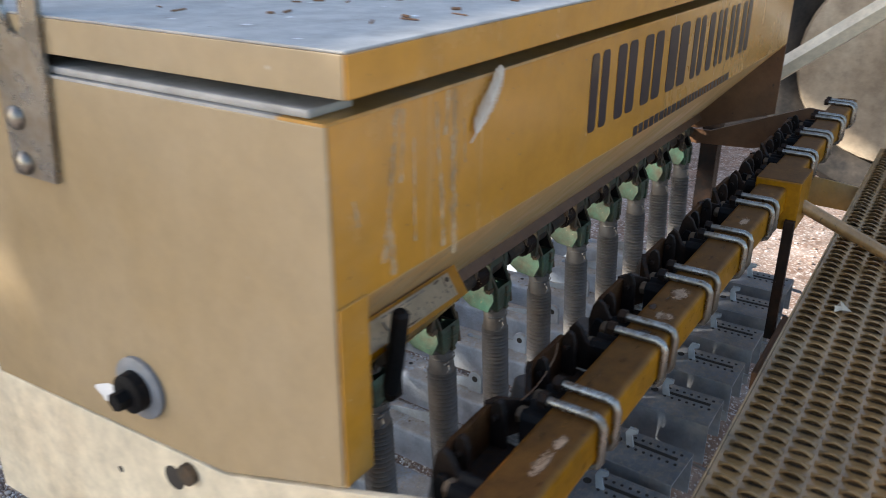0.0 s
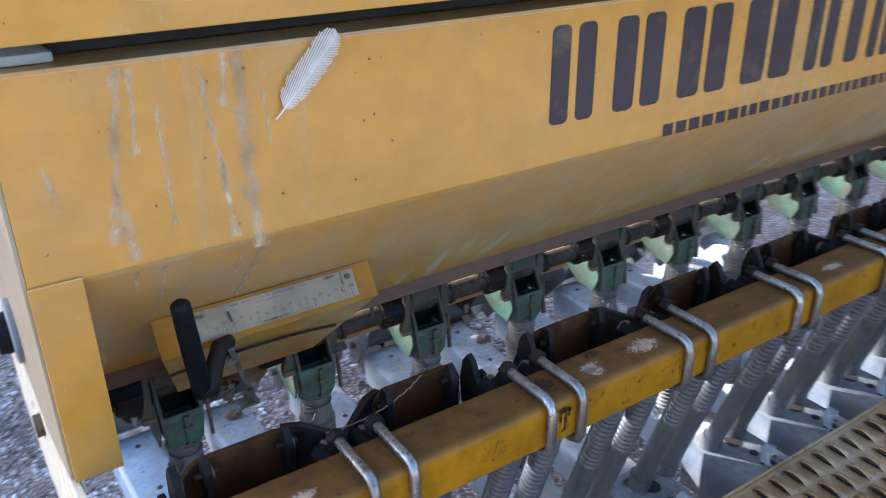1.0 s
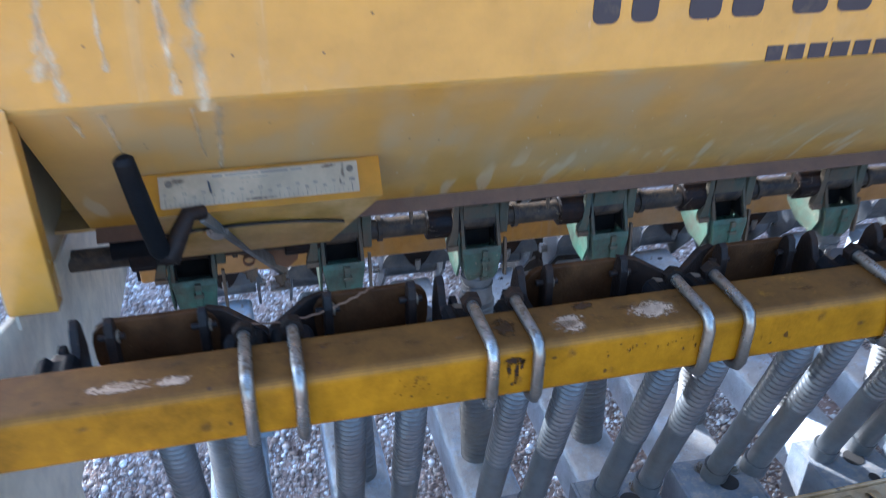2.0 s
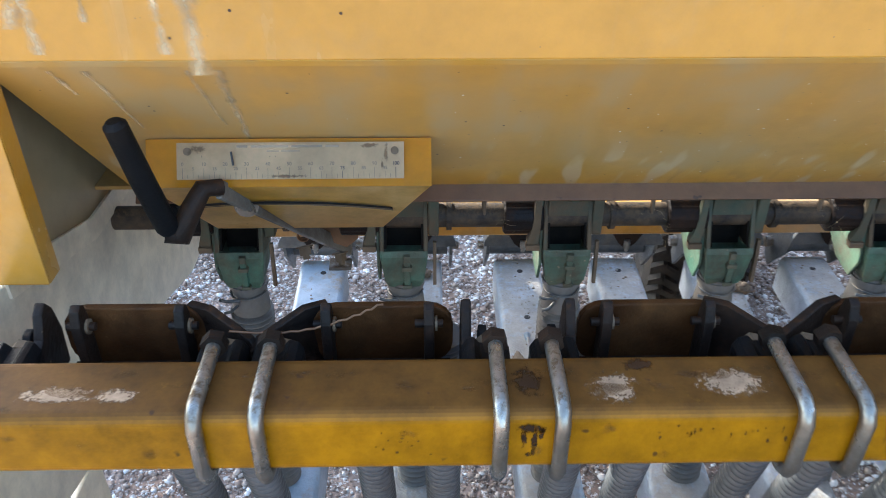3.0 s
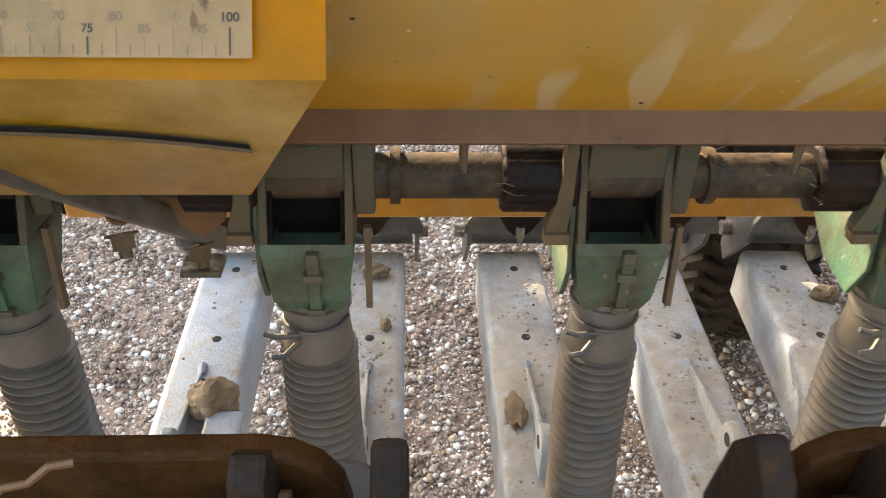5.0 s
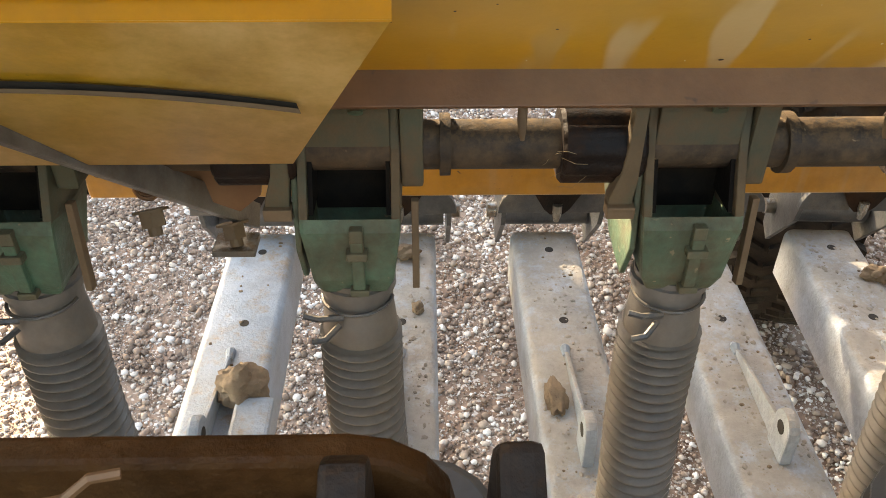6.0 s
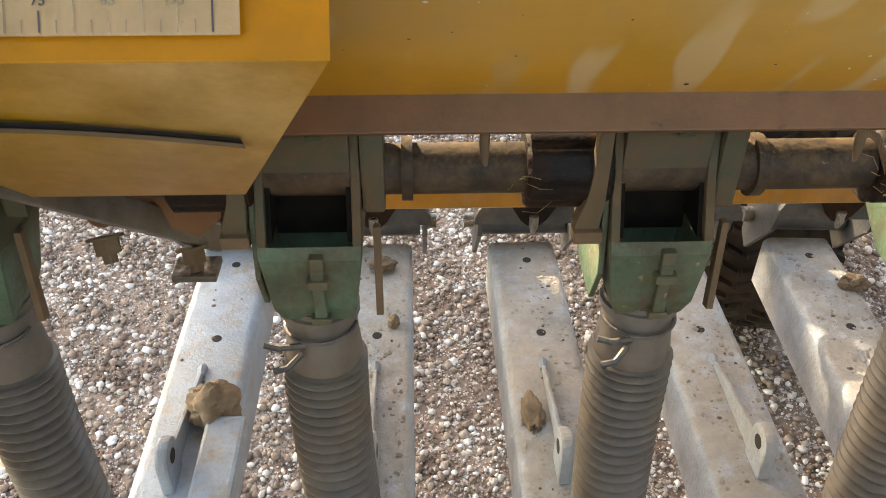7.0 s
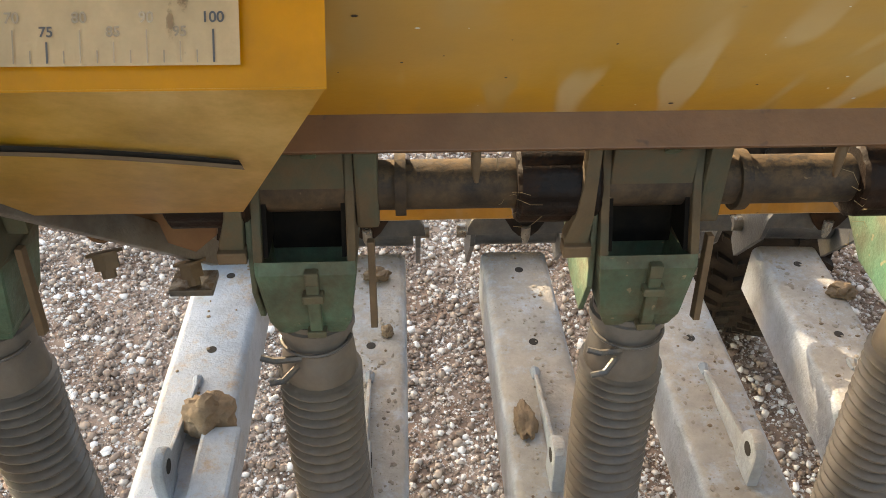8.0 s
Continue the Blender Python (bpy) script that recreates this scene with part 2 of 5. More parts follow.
M_worn = patch("worn_brown_print", (0.17, 0.10, 0.05), 0.62, 220, 0.8, 0.8, 0.4)
M_speck = patch("rust_speckle", (0.052, 0.021, 0.008), 0.55, 260, 0.6, 0.8, 0.5)
M_scar = patch("scraped_primer", (0.34, 0.205, 0.115), 0.75, 260)
M_oil_run = patch("oily_rust_stain", (0.030, 0.012, 0.006), 0.70, 120, 0.4, 0.92)
M_grime = patch("brown_grime", (0.085, 0.040, 0.016), 0.45, 90, 0.7, 0.5, 0.7)
M_streak = patch("bird_dropping", (0.64, 0.49, 0.30), 0.80, 70, 0.8, 0.62, 1.0)
M_drop_hose = mat("grey_ribbed_hose", (0.095, 0.10, 0.102), 0.35, dust=(0.12, 0.095, 0.07), dust_amount=0.35, dust_scale=12, bump=0.1, grime=0.4)


def slope_material():
    """Golden paint under a sheet of pale dust that ends in runs a little above the lower edge."""
    m = mat("dust_sheeted_yellow_paint", (0.52, 0.236, 0.006), 0.34, dust=(0.46, 0.265, 0.05), dust_amount=0.2, dust_scale=2.2, spots=(0.09, 0.06, 0.04), spot_scale=80, spot_cut=0.75, bump=0.05, grime=0.14, coat=0.08, spec=0.35)
    n, l = m.node_tree.nodes, m.node_tree.links
    geo = n.new("ShaderNodeNewGeometry")

    def noise_at(scale, stretch, detail):
        mp = n.new("ShaderNodeMapping")
        mp.inputs["Scale"].default_value = stretch
        l.new(geo.outputs["Position"], mp.inputs["Vector"])
        t = n.new("ShaderNodeTexNoise")
        t.inputs["Scale"].default_value, t.inputs["Detail"].default_value = scale, detail
        l.new(mp.outputs["Vector"], t.inputs["Vector"])
        return t.outputs["Fac"]

    def math_(kind, a, b, c=None):
        x = n.new("ShaderNodeMath")
        x.operation = kind
        for sock, v in zip(x.inputs, (a, b, c)):
            if v is None:
                continue
            if hasattr(v, "is_linked"):
                l.new(v, sock)
            else:
                sock.default_value = v
        return x.outputs[0]

    def ramp(fac, a, b, lo=0.0, hi=1.0):
        r = n.new("ShaderNodeMapRange")
        r.interpolation_type = "SMOOTHSTEP"
        l.new(fac, r.inputs["Value"])
        for key, v in (("From Min", a), ("From Max", b), ("To Min", lo), ("To Max", hi)):
            r.inputs[key].default_value = v
        return r.outputs["Result"]
    sep = n.new("ShaderNodeSeparateXYZ")
    l.new(geo.outputs["Position"], sep.inputs[0])
    # the runs lean a little to one side
    runs = noise_at(52.0, (1.0, 0.30, 0.02), 2.0)
    edge = math_("MULTIPLY_ADD", ramp(runs, 0.50, 0.70), 0.048, sep.outputs["Z"])
    sheet_ = math_("MULTIPLY", ramp(edge, 1.098, 1.140), ramp(noise_at(4.2, (1.0, 1.0, 1.0), 5.0), 0.36, 0.64, 0.30, 0.95))
    sheet_ = math_("MULTIPLY", sheet_, ramp(noise_at(30.0, (1.0, 0.10, 0.05), 4.0), 0.30, 0.68, 0.62, 1.15))
    sheet_ = math_("MULTIPLY", sheet_, ramp(noise_at(13.0, (1.0, 1.0, 1.0), 6.0), 0.34, 0.60, 0.55, 1.1))
    x = n.new("ShaderNodeMix")
    x.data_type = "RGBA"
    b = n["Principled BSDF"]
    l.new(sheet_, x.inputs["Factor"])
    l.new(b.inputs["Base Color"].links[0].from_socket, x.inputs["A"])
    x.inputs["B"].default_value = (0.43, 0.272, 0.105, 1)
    # thin pale runs that trickled down to the lower edge
    trickle = math_("MULTIPLY", ramp(noise_at(40.0, (1.0, 0.34, 0.02), 1.0), 0.56, 0.66, 0.0, 0.55), ramp(sep.outputs["Z"], 1.135, 1.20, 1.0, 0.0))
    y = n.new("ShaderNodeMix")
    y.data_type = "RGBA"
    l.new(trickle, y.inputs["Factor"])
    l.new(x.outputs["Result"], y.inputs["A"])
    y.inputs["B"].default_value = (0.56, 0.41, 0.235, 1)
    l.new(y.outputs["Result"], b.inputs["Base Color"])
    l.new(ramp(sheet_, 0.0, 0.8, 0.32, 0.62), b.inputs["Roughness"])
    b.inputs["Sheen Weight"].default_value, b.inputs["Sheen Roughness"].default_value = 0.06, 0.45
    b.inputs["Sheen Tint"].default_value = (1.0, 0.86, 0.68, 1)
    return m


M_slope = slope_material()


# ---- mesh helpers ----
def part(name, bm, material, parent=None, label="", smooth=False, bevel=0.0, segments=2):
    """Links a bmesh as one mesh object, under a thing or a part."""
    if bevel:
        bmesh.ops.recalc_face_normals(bm, faces=bm.faces)
        bm.normal_update()
        es = [e for e in bm.edges if len(e.link_faces) == 2 and e.calc_face_angle(0) > 0.6]
        bmesh.ops.bevel(bm, geom=es, offset=bevel, segments=segments, affect="EDGES", profile=0.6, clamp_overlap=True)
    bmesh.ops.recalc_face_normals(bm, faces=bm.faces)
    me = bpy.data.meshes.new(name)
    bm.to_mesh(me)
    bm.free()
    me.materials.append(material)
    if smooth:
        for p in me.polygons:
            p.use_smooth = True
        me.set_sharp_from_angle(angle=radians(40))
    ob = new(name, me)
    ob.parent = parent
    if label:
        ob["label"] = label
    return ob


def thing(name, label, category, at=(0, 0, 0), group="", kind=""):
    e = new(name)
    e.location = at
    e.empty_display_size = 0.05
    return tagged(e, label, category, group, kind)


def box(x0, x1, y0, y1, z0, z1, bm=None):
    bm = bm or bmesh.new()
    v = [bm.verts.new((x, y, z)) for x in (x0, x1) for y in (y0, y1) for z in (z0, z1)]
    for f in ((0, 1, 3, 2), (4, 6, 7, 5), (0, 4, 5, 1), (2, 3, 7, 6), (0, 2, 6, 4), (1, 5, 7, 3)):
        bm.faces.new([v[i] for i in f])
    return bm


def prism(points, a, b, axis="x", bm=None):
    """A polygon drawn out along one axis from a to b; points are (y,z), (x,z) or (x,y)."""
    bm = bm or bmesh.new()

    def place(p, s):
        return {"x": (s, p[0], p[1]), "y": (p[0], s, p[1]), "z": (p[0], p[1], s)}[axis]
    lo = [bm.verts.new(place(p, a)) for p in points]
    hi = [bm.verts.new(place(p, b)) for p in points]
    bm.faces.new(lo)
    bm.faces.new(hi[::-1])
    for i in range(len(points)):
        j = (i + 1) % len(points)
        bm.faces.new((lo[i], hi[i], hi[j], lo[j]))
    return bm


def sheet(points, thick, a, b, axis="x", bm=None):
    """A bent sheet: an open line of points given a thickness and drawn out along an axis."""
    out = []
    for i, p in enumerate(points):
        p0, p1 = points[max(0, i - 1)], points[min(len(points) - 1, i + 1)]
        d = Vector((p1[0] - p0[0], p1[1] - p0[1])).normalized()
        out.append((p[0] - d.y * thick, p[1] + d.x * thick))
    return prism(list(points) + out[::-1], a, b, axis, bm)


def smooth_path(pts, n):
    """Catmull-Rom through pts."""
    P = [Vector(p) for p in pts]
    P = [2 * P[0] - P[1]] + P + [2 * P[-1] - P[-2]]
    res = []
    for s in range(n + 1):
        u = s / n * (len(P) - 3)
        i = min(int(u), len(P) - 4)
        f = u - i
        a, b, c, d = P[i:i + 4]
        res.append(0.5 * ((2 * b) + (c - a) * f + (2 * a - 5 * b + 4 * c - d) * f * f + (3 * b - a - 3 * c + d) * f ** 3))
    return res


def rod(path, radius, seg=12, bm=None, caps=True):
    """A round bar along a path; radius may be a number or a list, one for each point."""
    bm = bm or bmesh.new()
    P = [Vector(p) for p in path]
    prev, side = None, None
    for i, p in enumerate(P):
        d = (P[min(i + 1, len(P) - 1)] - P[max(i - 1, 0)]).normalized()
        if side is None:
            side = d.orthogonal().normalized()
        side = (side - d * side.dot(d)).normalized()
        up = d.cross(side)
        r = radius[i] if isinstance(radius, (list, tuple)) else radius
        ring = [bm.verts.new(p + r * (math.cos(k * 2 * math.pi / seg) * side + math.sin(k * 2 * math.pi / seg) * up)) for k in range(seg)]
        if prev:
            for k in range(seg):
                bm.faces.new((prev[k], prev[(k + 1) % seg], ring[(k + 1) % seg], ring[k]))
        elif caps:
            bm.faces.new(ring[::-1])
        prev = ring
    if caps:
        bm.faces.new(prev)
    return bm


def hexbolt(name, at, axis, size, parent, material, length=0.006):
    """A bolt head with its washer; axis is the way it points."""
    a = Vector(axis).normalized()
    at = Vector(at)
    bm = rod([at, at + a * 0.0015], size * 0.75, 20)
    rod([at + a * 0.0015, at + a * (0.0015 + length)], size * 0.55, 6, bm)
    rod([at + a * (0.0015 + length), at + a * (0.0015 + length * 1.6)], size * 0.3, 10, bm)
    return part(name, bm, material, parent)


# ---- ground ----
def build_ground():
    bm = bmesh.new()
    xs = [-300, -60, -15, -6] + [-3 + 0.06 * i for i in range(110)] + [7, 15, 60, 300]
    ys = [-300, -60, -15, -6] + [-2.4 + 0.06 * i for i in range(100)] + [6, 15, 60, 300]
    rows = []
    for y in ys:
        rows.append([bm.verts.new((x, y, GROUND + (0.018 * noise.noise(Vector((x * 2.2, y * 2.2, 0))) + 0.008 * noise.noise(Vector((x * 9, y * 9, 3))) if abs(x) < 5 and abs(y) < 5 else 0))) for x in xs])
    for j in range(len(ys) - 1):
        for i in range(len(xs) - 1):
            bm.faces.new((rows[j][i], rows[j][i + 1], rows[j + 1][i + 1], rows[j + 1][i]))
    g = part("ground", bm, M_soil, smooth=True)
    tagged(g, "dusty brown soil ground under loose gravel", "ground", kind="structure")
    # loose stones
    rng = np.random.default_rng(4)
    ico = bmesh.new()
    bmesh.ops.create_icosphere(ico, subdivisions=1, radius=1.0)
    base = np.array([v.co[:] for v in ico.verts])
    tri = np.array([[v.index for v in f.verts] for f in ico.faces])
    ico.free()
    n = 128000
    near = rng.random(n) < 0.68
    x = np.where(near, rng.uniform(-1.0, 1.6, n), rng.uniform(-3.2, 5.0, n))
    y = np.where(near, rng.uniform(-0.1, 1.9, n), rng.uniform(-1.6, 5.5, n))
    clump = np.array([noise.noise(Vector((u * 5, v * 5, 7))) for u, v in zip(x, y)])
    keep = rng.random(n) < np.clip(0.95 + 1.2 * clump, 0.30, 1.0)
    x, y = x[keep], y[keep]
    n = len(x)
    r = np.minimum(rng.lognormal(math.log(0.0030), 0.6, n), 0.0095)
    shape = base[None] * rng.uniform(0.65, 1.3, (n, 12, 1)) * r[:, None, None] * rng.uniform(0.7, 1.2, (n, 1, 3)) * np.array([1, 1, 0.8])
    a = rng.uniform(0, 6.28, n)
    c, s = np.cos(a)[:, None], np.sin(a)[:, None]
    px = shape[..., 0] * c - shape[..., 1] * s + x[:, None]
    py = shape[..., 0] * s + shape[..., 1] * c + y[:, None]
    z0 = np.array([0.018 * noise.noise(Vector((u * 2.2, v * 2.2, 0))) + 0.008 * noise.noise(Vector((u * 9, v * 9, 3))) for u, v in zip(x, y)])
    pz = shape[..., 2] + (GROUND + z0 + 0.35 * r)[:, None]
    verts = np.stack([px, py, pz], -1).reshape(-1, 3)
    faces = (tri[None] + 12 * np.arange(n)[:, None, None]).reshape(-1, 3)
    # grit: small eight-sided grains between the stones
    octa = np.array([(1, 0, 0), (-1, 0, 0), (0, 1, 0), (0, -1, 0), (0, 0, 1), (0, 0, -1)], float)
    sides = np.array([(0, 2, 4), (2, 1, 4), (1, 3, 4), (3, 0, 4), (2, 0, 5), (1, 2, 5), (3, 1, 5), (0, 3, 5)])
    g = 85000
    gx, gy = rng.uniform(-0.9, 1.1, g), rng.uniform(0.05, 1.5, g)
    gz = np.array([0.018 * noise.noise(Vector((u * 2.2, v * 2.2, 0))) + 0.008 * noise.noise(Vector((u * 9, v * 9, 3))) for u, v in zip(gx, gy)])
    gr = rng.lognormal(math.log(0.0014), 0.45, g)
    grit = octa[None] * rng.uniform(0.7, 1.4, (g, 6, 1)) * gr[:, None, None] + np.stack([gx, gy, gz + GROUND + 0.4 * gr], -1)[:, None, :]
    faces = np.concatenate([faces, (sides[None] + 6 * np.arange(g)[:, None, None]).reshape(-1, 3) + len(verts)])
    verts = np.concatenate([verts, grit.reshape(-1, 3)])
    me = bpy.data.meshes.new("gravel")
    me.from_pydata(verts.tolist(), [], faces.tolist())
    me.materials.append(M_gravel)
    me.polygons.foreach_set("use_smooth", [True] * len(me.polygons))
    tagged(new("gravel", me), "loose pale crushed gravel stones spread on soil", "gravel", kind="stuff")


def gravel_material():
    m = mat("loose_gravel", (0.36, 0.33, 0.29), 0.9, dust=(0.42, 0.35, 0.28), dust_amount=0.35, dust_scale=20, bump=0.5, bump_scale=300, vary=0.2)
    n, l = m.node_tree.nodes, m.node_tree.links
    geo = n.new("ShaderNodeNewGeometry")
    r = n.new("ShaderNodeValToRGB")
    r.color_ramp.elements[0].color, r.color_ramp.elements[1].color = (0.105, 0.055, 0.035, 1), (0.90, 0.88, 0.86, 1)
    e = r.color_ramp.elements.new(0.30)
    e.color = (0.23, 0.14, 0.095, 1)
    e = r.color_ramp.elements.new(0.58)
    e.color = (0.385, 0.295, 0.23, 1)
    # earthy patches: shift the choice of stone colour with the place
    cl = n.new("ShaderNodeTexNoise")
    cl.inputs["Scale"].default_value, cl.inputs["Detail"].default_value = 7.0, 5.0
    l.new(geo.outputs["Position"], cl.inputs["Vector"])
    ad = n.new("ShaderNodeMath")
    ad.operation = "MULTIPLY_ADD"
    l.new(cl.outputs["Fac"], ad.inputs[0])
    ad.inputs[1].default_value = 1.5
    ad.inputs[2].default_value = -0.80
    sm = n.new("ShaderNodeMath")
    l.new(ad.outputs[0], sm.inputs[0])
    l.new(geo.outputs["Random Per Island"], sm.inputs[1])
    l.new(sm.outputs[0], r.inputs[0])
    x = n.new("ShaderNodeMix")
    x.data_type = "RGBA"
    x.inputs["Factor"].default_value = 0.75
    b = n["Principled BSDF"]
    l.new(b.inputs["Base Color"].links[0].from_socket, x.inputs["A"])
    l.new(r.outputs[0], x.inputs["B"])
    l.new(x.outputs["Result"], b.inputs["Base Color"])
    return m


M_gravel = gravel_material()
build_ground()

# ---- added walls that block and pattern the light ----
X0, X1 = -0.32, 1.63        # hopper's ends
YF, ZC, ZT = -0.213, 1.311, 1.487   # hopper's front face, crease, rim


def wall_with_openings(x0, x1, z0, z1, y0, y1, openings):
    """A wall across y with rectangular openings (x0, x1, z0, z1) right through it."""
    xs = sorted({x0, x1, *(v for o in openings for v in o[:2])})
    zs = sorted({z0, z1, *(v for o in openings for v in o[2:])})
    bm = bmesh.new()
    for a, b in zip(xs, xs[1:]):
        start = None
        for c, d in zip(zs, zs[1:]):
            solid = not any(o[0] <= a and b <= o[1] and o[2] <= c and d <= o[3] for o in openings)
            if solid and start is None:
                start = c
            if start is not None and (not solid or d == zs[-1]):
                box(a, b, y0, y1, start, d if solid else c, bm)
                start = None
    return bm


def build_shed():
    # added tall wall: blocks the sun, its openings placed to throw sun patches
    sun_gaps = [(-5.69, -3.44, 5.865, 5.95), (-3.44, 9.0, 5.0, 5.95), (-5.05, -3.44, 5.52, 5.64), (-4.5, -3.44, 5.1, 5.28), (-5.04, -4.95, 5.19, 5.27), (-4.87, -4.82, 5.32, 5.40), (-4.66, -4.59, 5.20, 5.29),
            (-7.5, -6.2, GROUND - 0.1, 5.0), (-5.95, -5.70, 4.50, 4.72)]
    tagged(part("wall_north", wall_with_openings(-7.5, 9.0, GROUND - 0.1, 6.63, 8.0, 8.03, sun_gaps), M_wood), "added brown timber wall with openings placed to cast sun patches", "wall", kind="structure")
    bm = box(5.3, 5.4, -6.2, 7.9, GROUND - 0.1, 3.0)
    tagged(part("wall_east", bm, M_wood), "added weathered dark timber wall closing in the place", "wall", kind="structure")
    # unseen low wall, added to darken what the front panel reflects
    bm = box(-4.0, 5.4, -6.4, -6.25, GROUND - 0.1, 1.7)
    tagged(part("wall_south", bm, M_wood), "added weathered dark timber wall closing in the place", "wall", kind="structure")


build_shed()


# ---- hopper ----
def build_hopper():
    hop = thing("seed_hopper", "yellow steel seed hopper with dusty paint and a hinged lid", "seed drill")
    t = 0.003
    # front: upright face and the sloping lower wall
    part("front_panel", sheet([(YF, ZC), (YF, ZT)], -t, X0 + 0.004, X1 - 0.004), M_yellow, hop, bevel=0.0008)
    part("sloping_panel", sheet([(0.003, 1.084), (YF + 0.004, ZC - 0.006), (YF, ZC - 0.0005)], -t, X0 + 0.045, X1 - 0.004), M_slope, hop, "dust-covered yellow lower wall sloping inwards")
    part("rear_panel", sheet([(0.06, 1.084), (0.43, 1.311), (0.43, ZT)], t, X0 + 0.004, X1 - 0.004), M_yellow_dusty, hop)
    part("floor_panel", box(X0 + 0.004, X1 - 0.004, 0.004, 0.06, 1.080, 1.084), M_yellow_dusty, hop)
    # left end: a big plate with a tab folded round to the front
    prof = [(YF, 1.114), (-0.036, 1.056), (0.43, 1.036), (0.43, ZT), (YF, ZT)]
    bm = prism(prof, X0, X0 + 0.004)
    part("end_panel", bm, M_end, hop, "large beige dusty end panel", bevel=0.0012)
    part("end_tab", box(X0 + 0.003, X0 + 0.047, YF - 0.0035, YF - 0.0005, 1.112, 1.314), M_yellow, hop, bevel=0.001)
    part("end_tab", box(X0 + 0.044, X0 + 0.047, YF - 0.0005, YF + 0.02, 1.112, 1.30), M_yellow, hop)
    prof = [(YF, 1.112), (0.0, 1.04), (0.43, 1.036), (0.43, ZT), (YF, ZT)]
    part("end_panel", prism(prof, X1 - 0.004, X1), M_brown, hop, "brown dusty far end panel", bevel=0.0012)
    # rim
    part("rim", sheet([(YF, ZT), (YF + 0.054, ZT)], t, X0, X1), M_yellow_dusty, hop)
    part("rim", sheet([(X0, ZT), (X0 + 0.064, ZT)], t, YF + 0.054, 0.43, "y"), M_lid, hop)
    part("rim_step", box(X0 + 0.004, X0 + 0.064, YF + 0.020, 0.43, ZT + 0.0035, ZT + 0.012), M_lid, hop, bevel=0.003)
    # brown angle along the bottom edge
    part("bottom_flange", sheet([(0.004, 1.0855), (-0.0105, 1.0705)], 0.004, X0 + 0.05, X1 - 0.006), M_brown, hop, "rusty brown steel flange along the bottom edge", bevel=0.0008)
    # threaded stud ends hanging below the flange, one between each two seed cups
    for k in range(9):
        x = -0.0755 + ROW * k
        part("stud", rod([(x, 0.0, 1.076), (x, 0.0, 1.058), (x + 0.0004, 0.0, 1.050), (x + 0.0008, 0.0, 1.046)], [0.0027, 0.0027, 0.0020, 0.0012], 10), M_catch, hop, "rusty threaded stud end", smooth=True)
    return hop


hopper = build_hopper()


def build_lid():
    lid = thing("hopper_lid", "yellow steel hopper lid with a dusty bird-soiled top", "lid")
    y0, y1, z0, z1 = YF - 0.026, 0.40, 1.513, 1.553
    part("top_sheet", box(X0 - 0.001, X1, y0, y1, z1 - 0.003, z1), M_lid, lid, "dusty grey top", bevel=0.002)
    part("front_lip", box(X0 + 0.0005, X1, y0, y0 + 0.003, z0, z1 - 0.003), M_yellow, lid, bevel=0.001)
    part("end_lip", box(X0 - 0.001, X0 + 0.002, y0 + 0.003, y1, z0, z1 - 0.003), M_end, lid, bevel=0.001)
    part("end_lip", box(X1 - 0.003, X1, y0 + 0.003, y1, z0, z1 - 0.003), M_end, lid)
    # frame's near-black colour stands for the shadow under the lid
    part("inner_frame", box(X0 + 0.065, X1 - 0.02, YF + 0.055, 0.38, ZT + 0.004, z1 - 0.004), M_opening_shade, lid)
    return lid


build_lid()


# ---- toolbar in front, with its clamps ----
TY0, TY1, TZ0, TZ1 = -0.398, -0.338, 1.081, 1.136


